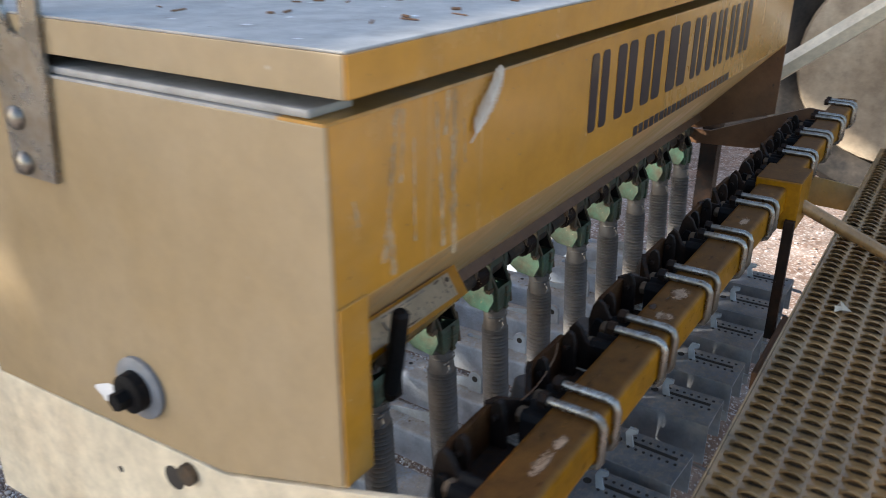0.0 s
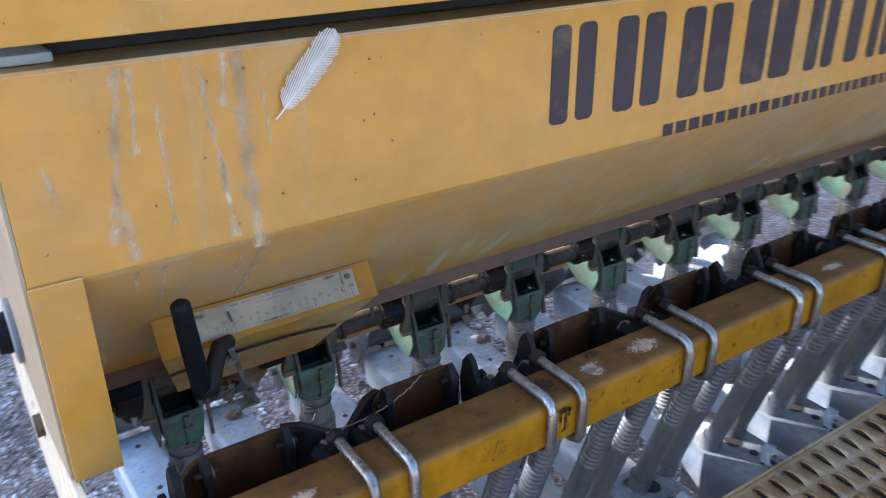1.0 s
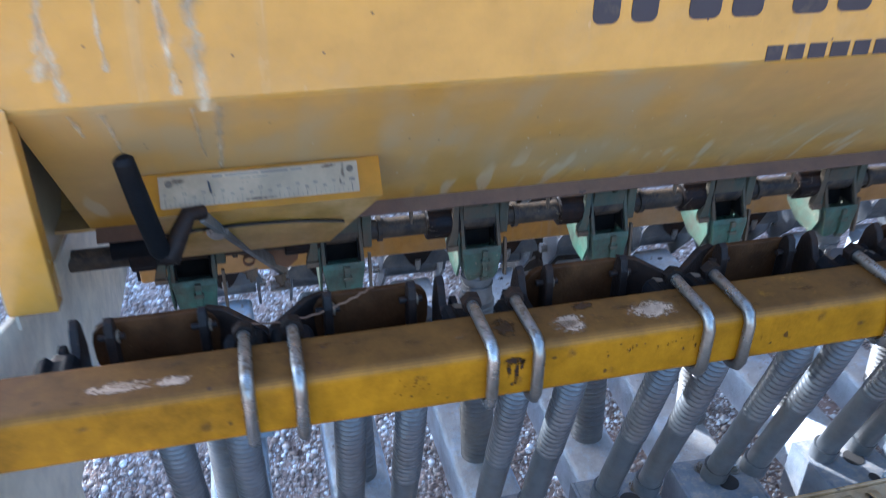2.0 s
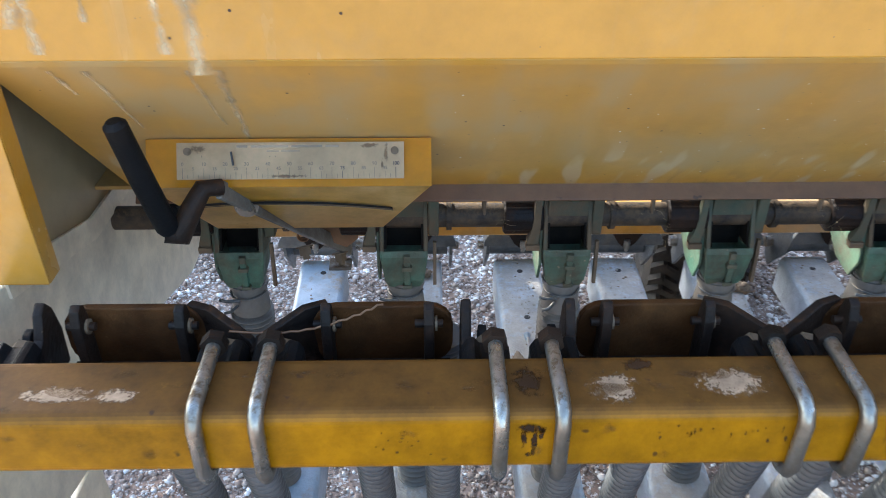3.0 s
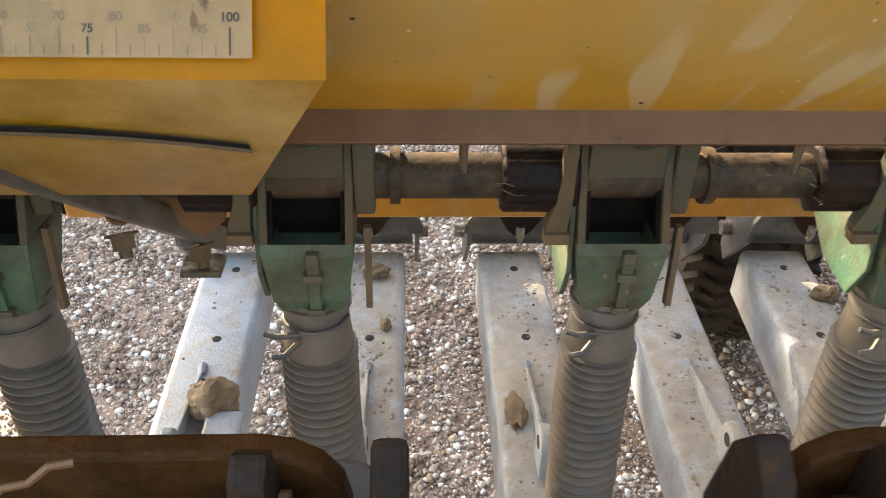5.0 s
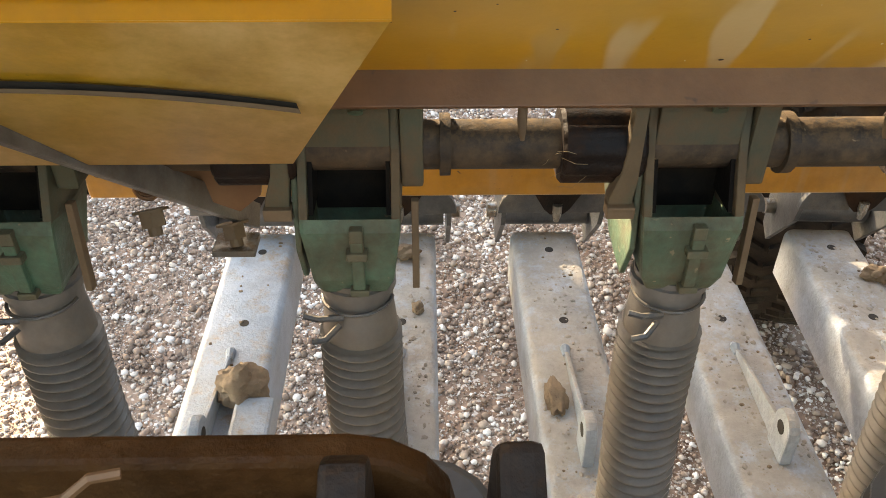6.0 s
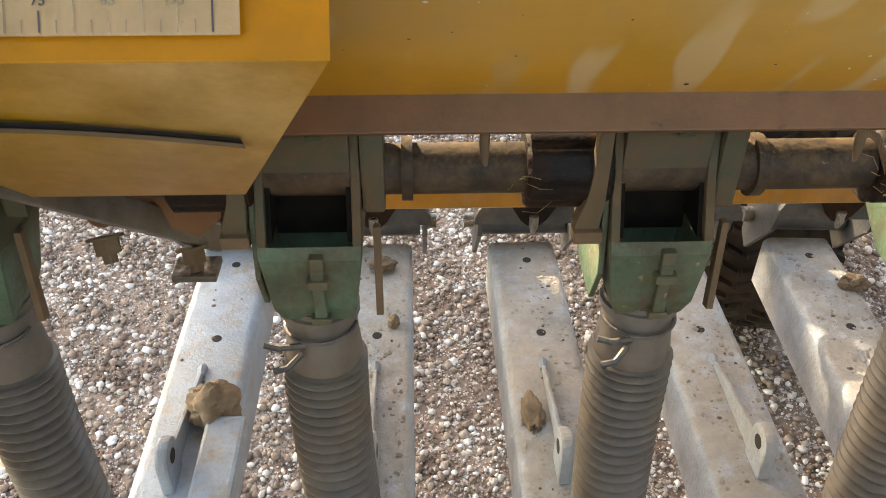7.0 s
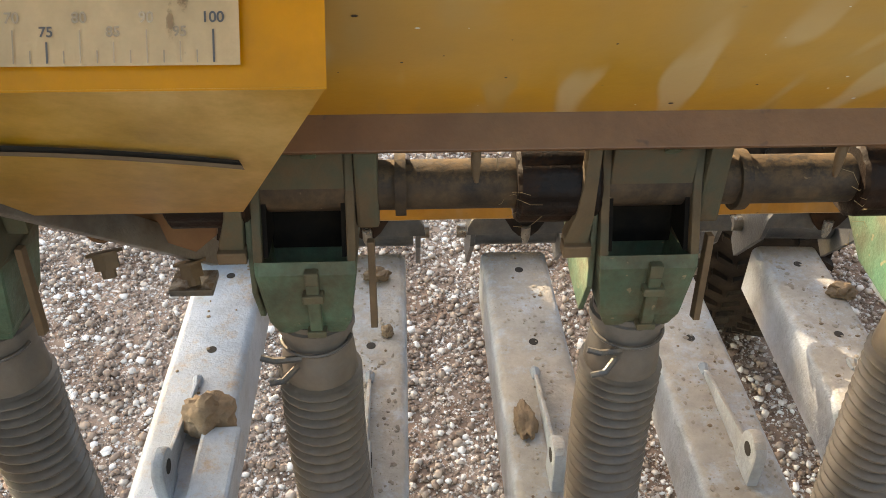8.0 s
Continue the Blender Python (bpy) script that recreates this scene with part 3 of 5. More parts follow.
def build_toolbar():
    ob = thing("front_toolbar", "yellow square steel toolbar with rust-stained upper face", "toolbar")
    part("bar", box(X0 + 0.01, 1.85, TY0, TY1, TZ0, TZ1), M_bar, ob, bevel=0.011, segments=7)
    part("end_plug", box(1.8505, 1.856, TY0 + 0.004, TY1 - 0.004, TZ0 + 0.004, TZ1 - 0.004), M_black, ob, bevel=0.001)

    def blotch(name, u, v, ru, rv, seed, material, face, label):
        """A thin irregular patch on the bar's top ('t', y) or front ('f', z)."""
        bm = bmesh.new()
        uvl = bm.loops.layers.uv.new("UVMap")
        pts = [(math.cos(i * math.pi / 12), math.sin(i * math.pi / 12)) for i in range(24)]
        f = bm.faces.new([bm.verts.new((u + ru * p, v + rv * q, TZ1 + 0.0005) if face == "t" else (u + ru * p, TY0 - 0.0005, v + rv * q)) for p, q in pts])
        for lp, p in zip(f.loops, pts):
            lp[uvl].uv = p
        part(name, bm, material, ob, label)
    for x, y, rx, ry, k in ((0.181, -0.374, 0.021, 0.0185, 1), (0.262, -0.370, 0.030, 0.0165, 2), (-0.20, -0.376, 0.034, 0.0105, 3), (-0.16, -0.378, 0.018, 0.009, 4), (0.62, -0.374, 0.03, 0.011, 7)):
        blotch("bare_patch", x, y, rx, ry, k, M_scar, "t", "pale scraped patch")
    blotch("oil_stain", 0.121, -0.366, 0.016, 0.021, 5, M_oil_run, "t", "dark oil stain")
    blotch("oil_stain", 0.203, -0.350, 0.016, 0.011, 6, M_oil_run, "t", "dark oil stain")
    for x, z, w, h in ((0.1215, 1.122, 0.014, 0.007), (0.117, 1.114, 0.0034, 0.012), (0.1245, 1.109, 0.003, 0.020), (0.129, 1.117, 0.003, 0.009), (0.121, 1.0975, 0.0045, 0.003)):
        blotch("oil_drip", x, z, w, h, x * 90, M_oil_run, "f", "dark oil run")
    rng = random.Random(3)
    for k in range(14):
        blotch("rust_speck", 0.035 + rng.gauss(0, 0.010), 1.113 + rng.gauss(0, 0.006), rng.uniform(0.001, 0.0032), rng.uniform(0.001, 0.003), k, M_speck, "f", "")
    for k in range(16):
        blotch("rust_speck", 0.235 + rng.gauss(0, 0.03), 1.117 + rng.gauss(0, 0.004), rng.uniform(0.001, 0.003), rng.uniform(0.002, 0.007), k + 20, M_speck, "f", "")
    for k in range(34):
        x = -0.29 + 0.036 * k + rng.gauss(0, 0.012)
        blotch("grime_stain", x, -0.366 + rng.gauss(0, 0.010), rng.uniform(0.012, 0.034), rng.uniform(0.006, 0.013), k + 50, M_grime, "t", "")
    for k in range(24):
        x = -0.29 + 0.05 * k + rng.gauss(0, 0.012)
        blotch("grime_stain", x, 1.110 + rng.gauss(0, 0.009), rng.uniform(0.004, 0.014), rng.uniform(0.005, 0.013), k + 90, M_grime, "f", "")
    return ob


build_toolbar()


def build_ubolt():
    ob = thing("u_bolt", "zinc-plated u-bolt clamped round the yellow toolbar", "u-bolt", group="clamps on the toolbar")
    r = 0.0055
    y0, z0, z1 = TY0 - r, TZ0 - r, TZ1 + r
    c = 0.012
    pts = [(0, TY1 + 0.006, z1), (0, y0 + c, z1), (0, y0 + c * 0.35, z1 - c * 0.3), (0, y0, z1 - c), (0, y0, z0 + c), (0, y0 + c * 0.35, z0 + c * 0.3), (0, y0 + c, z0), (0, TY1 + 0.022, z0)]
    part("bow", rod(pts, r, 12), M_zinc, ob, smooth=True)
    for z in (z0, z1):
        part("nut", rod([(0, TY1 + 0.003, z), (0, TY1 + 0.013, z), (0, TY1 + 0.015, z)], [0.0098, 0.0098, 0.007], 6), M_rustblack, ob, "dark rusty nut")
    return ob


ub = build_ubolt()
PAIR = 0.2035
first = True
for k in range(-1, 9):
    for dx in (-0.0205, 0.0205):
        x = 0.1215 + k * PAIR + dx
        if first:
            ub.location.x, first = x, False
        else:
            copy_thing(ub, pose(x, 0, 0))


def build_clamp(s):
    """Pressed pivot bracket behind the toolbar; s is the side (+1 or -1) to which its gusset slopes down."""
    ob = thing("clamp_bracket", "rust-brown and black steel pivot bracket bolted behind the toolbar", "bracket", group="brackets on the toolbar")
    y0, y1 = TY1 + 0.001, -0.274

    def flip(pts):
        return [(s * x, z) for x, z in pts]

    def slab(x0, x1, *rest):
        return box(min(s * x0, s * x1), max(s * x0, s * x1), *rest)
    r = 0.020
    prof = []
    for cx, cz, q in ((0.060 - r, 1.136 - r, 0), (-0.052 + r, 1.136 - r, 1), (-0.052 + r, 1.078 + r, 2), (0.060 - r, 1.078 + r, 3)):
        prof += [(cx + r * math.cos((q + k / 4) * math.pi / 2), cz + r * math.sin((q + k / 4) * math.pi / 2)) for k in range(5)]
    part("rear_plate", prism(flip(prof), y1 - 0.007, y1, "y"), M_rustplate, ob, "rust-brown plate with rounded ends", bevel=0.0015)
    part("shelf", slab(-0.050, 0.058, y0 + 0.006, y1 - 0.008, 1.077, 1.083), M_rustblack, ob)
    # two rounded tabs with pins through them
    for x in (-0.033, 0.046):
        tab = [(y1 - 0.008, 1.084), (y1 - 0.008, 1.132), (y1 - 0.011, 1.143), (y1 - 0.016, 1.147), (y1 - 0.022, 1.144), (y1 - 0.026, 1.132), (y1 - 0.028, 1.084)]
        part("tab", prism(tab, s * x - 0.004, s * x + 0.004), M_rustblack, ob, bevel=0.0015)
        part("pin", rod([(s * x - 0.011, y1 - 0.016, 1.126), (s * x + 0.011, y1 - 0.016, 1.126)], 0.0034, 10), M_rustblack, ob, "worn steel pin", smooth=True)
        part("pin_washer", rod([(s * x + 0.0045, y1 - 0.016, 1.126), (s * x + 0.0065, y1 - 0.016, 1.126)], 0.0062, 14), M_catch, ob, smooth=True)
    # fork: a tall curved ear and a short one
    ear = [(y0 + 0.010, 1.080), (y1 - 0.002, 1.080), (y1 + 0.001, 1.112), (y1 - 0.004, 1.136), (y1 - 0.012, 1.147), (y1 - 0.021, 1.141), (y1 - 0.030, 1.124), (y0 + 0.012, 1.112)]
    part("fork_ear", prism(ear, min(s * -0.0575, s * -0.0655), max(s * -0.0575, s * -0.0655)), M_rustblack, ob, bevel=0.002)
    ear = [(y0 + 0.026, 1.080), (y1 - 0.010, 1.080), (y1 - 0.008, 1.108), (y1 - 0.014, 1.123), (y1 - 0.022, 1.122), (y0 + 0.028, 1.108)]
    part("fork_ear", prism(ear, min(s * -0.071, s * -0.078), max(s * -0.071, s * -0.078)), M_black, ob, bevel=0.0015)
    part("fork_bridge", slab(-0.0665, -0.0705, y0 + 0.031, y1 - 0.012, 1.080, 1.100), M_black, ob)
    # saddles under the bolts' legs, with worn uneven tops
    for a, b in ((-0.094, -0.0575), (0.062, 0.100)):
        w = b - a
        top = [(a, 1.076), (b, 1.076), (b, 1.120), (b - 0.10 * w, 1.1275), (b - 0.26 * w, 1.129), (b - 0.38 * w, 1.123), (a + 0.42 * w, 1.122), (a + 0.28 * w, 1.128), (a + 0.10 * w, 1.126), (a, 1.119)]
        part("saddle", prism(flip(top), y0, y0 + 0.028, "y"), M_black, ob, bevel=0.002)
        part("nut", rod([(s * (a + b) / 2, y0 + 0.0285, 1.112), (s * (a + b) / 2, y0 + 0.037, 1.112), (s * (a + b) / 2, y0 + 0.040, 1.112)], [0.0105, 0.0105, 0.006], 6), M_catch, ob, "rusty nut")
    # gusset sloping from the plate's end to the saddle
    bm = bmesh.new()
    q = [(0.046, y1 - 0.002, 1.136), (0.064, y1 - 0.008, 1.135), (0.098, y0 + 0.034, 1.121), (0.104, y0 + 0.030, 1.112), (0.104, y0 + 0.030, 1.080), (0.050, y1 - 0.004, 1.080)]
    lo = [bm.verts.new((s * x, y, z)) for x, y, z in q]
    hi = [bm.verts.new((s * (x + 0.003), y + 0.006, z)) for x, y, z in q]
    bm.faces.new(lo)
    bm.faces.new(hi[::-1])
    for i in range(6):
        bm.faces.new((lo[i], hi[i], hi[(i + 1) % 6], lo[(i + 1) % 6]))
    part("gusset", bm, M_rustblack, ob, bevel=0.001)
    return ob


clamps = {s: build_clamp(s) for s in (-1, 1)}
for k in range(-1, 8):
    s = 1 if k % 2 else -1
    if k < 1:
        if k == 0:
            clamps[-1].location.x = 0.02
        else:
            clamps[1].location.x = 0.02 - PAIR
    else:
        copy_thing(clamps[s], pose(0.02 + k * PAIR, 0, 0))


# ---- feed shaft and seed cups ----
CX_ALL = [0.023 + (i - 1) * ROW for i in range(10)]


def build_shaft():
    ob = thing("feed_shaft", "black dusty steel feed shaft running through the seed cups", "shaft")
    part("shaft", rod([(X0 - 0.01, 0.027, 1.029), (X1, 0.027, 1.029)], 0.014, 24), M_shaft, ob, smooth=True)
    for i, x in enumerate(CX_ALL):
        part("collar", rod([(x + 0.050, 0.027, 1.029), (x + 0.056, 0.027, 1.029)], 0.0175, 20), M_shaft, ob, smooth=True)
    return ob


build_shaft()


def build_cup():
    """Green cast seed cup with its window, spout, latch and fluted roll."""
    cup = thing("seed_cup", "green cast metering cup with a dusty open window", "seed cup", group="seed cups under the hopper")
    w = 0.028
    # upper casting: two cheeks and a web round the open window
    cheek = [(-0.004, 0.998), (0.030, 0.990), (0.052, 1.005), (0.052, 1.070), (0.022, 1.070), (0.013, 1.034)]
    for s in (-1, 1):
        part("cheek", prism(cheek, s * w - (0.005 if s > 0 else 0), s * w + (0.005 if s < 0 else 0)), M_green_dusty, cup, bevel=0.001)
    part("brow", prism([(0.0145, 1.031), (0.030, 1.031), (0.030, 1.069), (0.0185, 1.069), (0.0135, 1.055)], -w + 0.005, w - 0.005), M_green_dusty, cup, bevel=0.001)
    # back and added side liners, coloured near-black for the shade within the window
    part("back", box(-w + 0.0055, w - 0.0055, 0.030, 0.034, 0.985, 1.069), M_inside_shade, cup, "dusty gate inside the window, painted near-black for shade", bevel=0.001)
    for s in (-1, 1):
        part("liner", prism([(0.001, 0.999), (0.029, 0.999), (0.029, 1.032), (0.016, 1.032)], s * (w - 0.0066) - 0.0012, s * (w - 0.0066) + 0.0012), M_inside_shade, cup)
    fin = [(0.020, 1.060), (0.052, 1.066), (0.085, 1.030), (0.092, 1.000), (0.080, 0.972), (0.050, 0.952), (0.012, 0.948), (0.000, 0.975), (0.004, 1.000)]
    part("side_fin", prism(fin, -w - 0.004, -w - 0.0005), M_green, cup, bevel=0.001)
    # funnel below the window
    bm = bmesh.new()
    rings = []
    for z, hw, ya, yb in ((0.9995, w, -0.004, 0.050), (0.992, w, -0.0065, 0.050), (0.958, 0.0235, -0.006, 0.040), (0.947, 0.019, -0.003, 0.036)):
        rings.append([bm.verts.new(p) for p in ((-hw, ya, z), (hw, ya, z), (hw, yb, z), (-hw, yb, z))])
    for a, b in zip(rings, rings[1:]):
        for i in range(4):
            bm.faces.new((a[i], a[(i + 1) % 4], b[(i + 1) % 4], b[i]))
    bm.faces.new(rings[-1])
    part("funnel", bm, M_green, cup, bevel=0.0025)
    part("rib", prism([(-0.006, 0.990), (-0.011, 0.988), (-0.0105, 0.955), (-0.005, 0.953)], 0.000, 0.007), M_green, cup, bevel=0.0008)
    part("catch", box(-0.0025, 0.0095, -0.0130, -0.005, 0.9765, 0.982), M_latch, cup, bevel=0.0012)
    part("catch", box(-0.0003, 0.0073, -0.0105, -0.004, 0.982, 0.996), M_latch, cup, bevel=0.001)
    part("catch", box(-0.002, 0.009, -0.0110, -0.004, 0.950, 0.9545), M_latch, cup, bevel=0.001)
    strap = [(-w - 0.004, 1.068), (-w - 0.011, 1.068), (-w - 0.012, 1.040), (-w - 0.014, 1.022), (-w - 0.019, 1.006), (-w - 0.019, 0.998), (-w - 0.006, 0.998), (-w - 0.004, 1.020)]
    part("side_strap", prism(strap, 0.004, 0.014, "y"), M_green_dusty, cup, bevel=0.001)
    part("strap_foot", box(-w - 0.020, -w - 0.004, 0.000, 0.010, 0.9955, 1.003), M_catch, cup, bevel=0.001)
    # lever at the side
    part("lever", prism([(-0.003, 0.950), (0.004, 0.948), (0.010, 1.005), (0.004, 1.006)], w + 0.006, w + 0.010), M_catch, cup, bevel=0.0006)
    part("side_lug", prism([(0.012, 1.010), (0.038, 1.010), (0.038, 1.062), (0.012, 1.062)], w + 0.0005, w + 0.013), M_green_dusty, cup, bevel=0.002)
    # fluted feed roll
    bm = bmesh.new()
    n = 60
    prev = None
    for x in (-w - 0.046, -w - 0.044, -w - 0.002, -w):
        k = 0.9 if x in (-w - 0.046, -w) else 1.0
        ring = [bm.verts.new((x, 0.027 + k * (0.0225 - 0.0013 * (0.5 + 0.5 * math.cos(12 * a)) ** 3) * math.cos(a), 1.029 + k * (0.0225 - 0.0013 * (0.5 + 0.5 * math.cos(12 * a)) ** 3) * math.sin(a))) for a in (i * 2 * math.pi / n for i in range(n))]
        if prev:
            for i in range(n):
                bm.faces.new((prev[i], prev[(i + 1) % n], ring[(i + 1) % n], ring[i]))
        else:
            bm.faces.new(ring)
        prev = ring
    bm.faces.new(prev[::-1])
    part("feed_roll", bm, M_rustblack, cup, "black fluted feed roll", smooth=True)
    hexbolt("bolt", (0.006, 0.0155, 1.066), (0, -0.7, -0.7), 0.014, cup, M_green)
    return cup


CX = CX_ALL
cup = build_cup()
cup.location.x = CX[0]
for x in CX[1:]:
    copy_thing(cup, pose(x, 0, 0))


def hose_path(x):
    return [(x, 0.016, 0.950), (x, 0.013, 0.905), (x, 0.010, 0.84), (x + 0.003, 0.008, 0.76), (x + 0.006, 0.004, 0.68), (x + 0.008, 0.0, 0.60)]


def build_hose(x):
    ob = thing("seed_hose", "grey corrugated plastic seed hose coated in dust", "hose", group="seed hoses")
    pts = smooth_path(hose_path(0), 300)
    rad = []
    for i in range(301):
        d = i / 300
        if d < 0.20:
            rad.append(0.0215 if d < 0.02 else 0.0235 if d < 0.045 else 0.0215 + 0.002 * min(1.0, max(0.0, (d - 0.10) / 0.08)))
        else:
            rad.append(0.0264 - 0.0058 * (0.5 + 0.5 * math.cos(i * 2 * math.pi / 7)) ** 1.6)
    part("hose", rod(pts, rad, 22), M_hose, ob, smooth=True)
    # wire clip
    bm = rod([(0.0215 * math.cos(a), 0.012 + 0.0215 * math.sin(a), 0.932 + 0.0006 * a) for a in (0.12 * i for i in range(10, 52))], 0.0012, 6)
    rod([(-0.008, -0.008, 0.932), (-0.022, -0.014, 0.936), (-0.030, -0.013, 0.938)], 0.002, 6, bm)
    rod([(-0.010, -0.008, 0.926), (-0.018, -0.016, 0.922), (-0.026, -0.016, 0.920)], 0.002, 6, bm)
    part("wire_clip", bm, M_pivot, ob, "rusty wire hose clip")
    ob.location.x = x
    return ob


h0 = build_hose(CX[0])
for x in CX[1:]:
    copy_thing(h0, pose(x, 0, 0))

AZ = 0.612
ARM_X = [-0.157, 0.030, 0.223, 0.414] + [0.600 + 0.1955 * i for i in range(6)]


def build_drop_hose():
    """One of the two hoses that come down from the brackets to each opener arm."""
    ob = thing("drop_hose", "grey corrugated hose hanging from the toolbar bracket to the opener", "hose", group="drop hoses")
    pts = smooth_path([(0, -0.262, 1.090), (0, -0.250, 1.02), (0, -0.230, 0.925), (0.001, -0.195, 0.81), (0.002, -0.160, 0.70), (0.004, -0.138, 0.632)], 300)
    rad = [0.0188 - (0.003 * (0.5 + 0.5 * math.cos(i * 2 * math.pi / 5)) if i < 190 else 0.0012) for i in range(301)]
    part("hose", rod(pts, rad, 18), M_drop_hose, ob, smooth=True)
    part("cuff", rod([(0.004, -0.139, 0.640), (0.004, -0.134, 0.612)], 0.0205, 18), M_drop_hose, ob, smooth=True)
    return ob


dh = build_drop_hose()
dh.location.x = ARM_X[0] - 0.034
for i, x in enumerate(ARM_X):
    for s in (-1, 1):
        if (i, s) != (0, -1):
            copy_thing(dh, pose(x + s * 0.035, 0, 0))


# ---- rear toolbar, openers' arms ----
def build_rear_bar():
    ob = thing("rear_toolbar", "yellow square steel toolbar carrying the opener arms", "toolbar")
    part("bar", box(X0 + 0.03, X1 + 0.1, 0.350, 0.400, 0.788, 0.836), M_yellow_dusty, ob, bevel=0.006, segments=3)
    for x in (X0 + 0.0255, X1 + 0.1005):
        part("end_plug", box(x, x + 0.004, 0.354, 0.396, 0.792, 0.832), M_black, ob)
    return ob


build_rear_bar()

def build_arm(n):
    """Grey channel arm of an opener: channel, pivot sleeve, ribs, lug, slotted front plate and side blade."""
    rng = random.Random(n)
    ob = thing("opener_arm", "grey painted steel channel arm with dust and dried mud on top", "opener arm", group="opener arms")
    w, h, c = 0.045, 0.075, 0.011
    steel = M_gray if n == 0 else M_gray_dusty
    arc = [(c * (1 - math.cos(a)), c * (1 - math.sin(a))) for a in (0, 0.4, 0.8, 1.2, math.pi / 2)]
    outer = [(-w, -h)] + [(-w + u, -v) for u, v in arc] + [(w - u, -v) for u, v in arc[::-1]] + [(w, -h)]
    inner = [(x * (w - 0.005) / w, z - 0.005 if z > -h else z) for x, z in outer]
    part("channel", prism(outer + inner[::-1], -0.10, 0.535, "y"), steel, ob, smooth=True)
    for y in (0.494, 0.352):
        part("hole", rod([(0.003, y, -0.002), (0.003, y, 0.0006)], 0.0056, 14), M_opening_shade, ob)
    # pivot at the rear bar
    part("pivot_sleeve", rod([(-0.056, 0.548, 0.030), (0.056, 0.548, 0.030)], 0.021, 20), M_pivot, ob, smooth=True)
    for s in (-1, 1):
        part("clevis_ear", prism([(0.470, 0.085), (0.500, 0.104), (0.540, 0.085), (0.572, 0.045), (0.567, -0.010), (0.545, -0.024), (0.515, 0.010), (0.480, 0.050)], s * 0.062 - 0.003, s * 0.062 + 0.003), M_pivot, ob, bevel=0.001)
        dome = [(s * 0.040 + 0.031 * math.cos(a), 0.080 + 0.036 * math.sin(a)) for a in (i * math.pi / 10 for i in range(11))]
        part("clevis_dome", prism(dome, 0.462, 0.470, "y"), M_pivot, ob, bevel=0.001)
        part("pin_end", rod([(s * 0.065, 0.548, 0.030), (s * 0.078, 0.548, 0.030)], 0.011, 12), M_zinc, ob, smooth=True)
    part("tongue", prism([(-0.030, 0.116), (0.030, 0.116), (0.016, 0.092), (0.008, 0.084), (-0.008, 0.084), (-0.016, 0.092)], 0.452, 0.460, "y"), M_rustblack, ob, bevel=0.001)
    part("grease_nipple", rod([(0, 0.450, 0.100), (0, 0.450, 0.086), (0, 0.450, 0.076)], [0.006, 0.006, 0.003], 10), M_zinc, ob, smooth=True)
    # welded ribs and lugs
    s = 1 if n % 2 else -1
    part("rib", prism([(0.300, 0.000), (0.165, 0.000), (0.165, 0.030), (0.180, 0.028), (0.288, 0.008)], s * 0.003 - 0.002, s * 0.003 + 0.002), steel, ob, bevel=0.001)
    part("weld_bead", rod([(s * 0.003, 0.290, 0.001), (s * 0.003, 0.301, 0.003), (s * 0.003, 0.308, 0.000)], [0.004, 0.006, 0.003], 8), M_gray, ob, smooth=True)
    lug = [(0.135 + 0.0, -0.002), (0.172, -0.002), (0.172, 0.030)] + [(0.1535 + 0.0185 * math.cos(a), 0.034 + 0.0185 * math.sin(a)) for a in (i * math.pi / 8 for i in range(9))]
    part("lug", prism(lug, s * 0.004 - 0.006, s * 0.004 + 0.006), steel, ob, bevel=0.003)
    part("lug_hole", rod([(s * 0.004 - 0.0064, 0.1535, 0.034), (s * 0.004 + 0.0064, 0.1535, 0.034)], 0.0075, 12), M_opening_shade, ob)
    if n == 0:
        part("stop_block", box(0.020, 0.060, 0.110, 0.215, 0.0005, 0.020), M_gray, ob, bevel=0.004)
    # wider slotted plate at the front
    part("front_plate", box(-0.055, 0.060, -0.345, -0.098, -0.006, 0.001), M_steel, ob, bevel=0.001)
    part("front_skirt", box(0.0605, 0.0655, -0.345, -0.098, -0.10, 0.001), M_steel, ob, bevel=0.001)
    part("front_skirt", box(-0.0605, -0.0555, -0.345, -0.098, -0.10, 0.001), M_steel, ob, bevel=0.001)
    for x, y, r in ((0.016, -0.152, 0.0165), (0.020, -0.196, 0.0085)):
        part("hole", rod([(x, y, 0.0005), (x, y, 0.0022)], r, 20), M_opening_shade, ob)
    part("slot", box(0.020, 0.030, -0.325, -0.225, 0.0005, 0.0022), M_opening_shade, ob, bevel=0.0008)
    for k in range(7):
        for dx in (0.006, 0.044):
            part("small_hole", rod([(dx, -0.225 - 0.017 * k, 0.0005), (dx, -0.225 - 0.017 * k, 0.0022)], 0.0035, 8), M_opening_shade, ob)
    part("adjuster", prism([(-0.235, 0.0), (-0.218, 0.0), (-0.214, 0.030), (-0.222, 0.046), (-0.240, 0.046), (-0.240, 0.036), (-0.228, 0.030)], 0.010, 0.016), M_gray, ob, bevel=0.001)
    part("adjuster", rod([(0.013, -0.226, 0.030), (0.035, -0.226, 0.030)], 0.004, 8), M_zinc, ob, smooth=True)
    hexbolt("bolt", (0.036, -0.128, 0.001), (0, 0, 1), 0.016, ob, M_zinc)
    hexbolt("bolt", (-0.012, -0.118, 0.001), (0, 0, 1), 0.016, ob, M_zinc)
    # side blade, sloping down beside the plate
    bm = bmesh.new()
    bm.faces.new([bm.verts.new(p) for p in ((0.064, -0.14, -0.008), (0.064, -0.37, -0.03), (0.120, -0.37, -0.065), (0.085, -0.20, -0.035))])
    bmesh.ops.solidify(bm, geom=bm.faces[:], thickness=0.004)
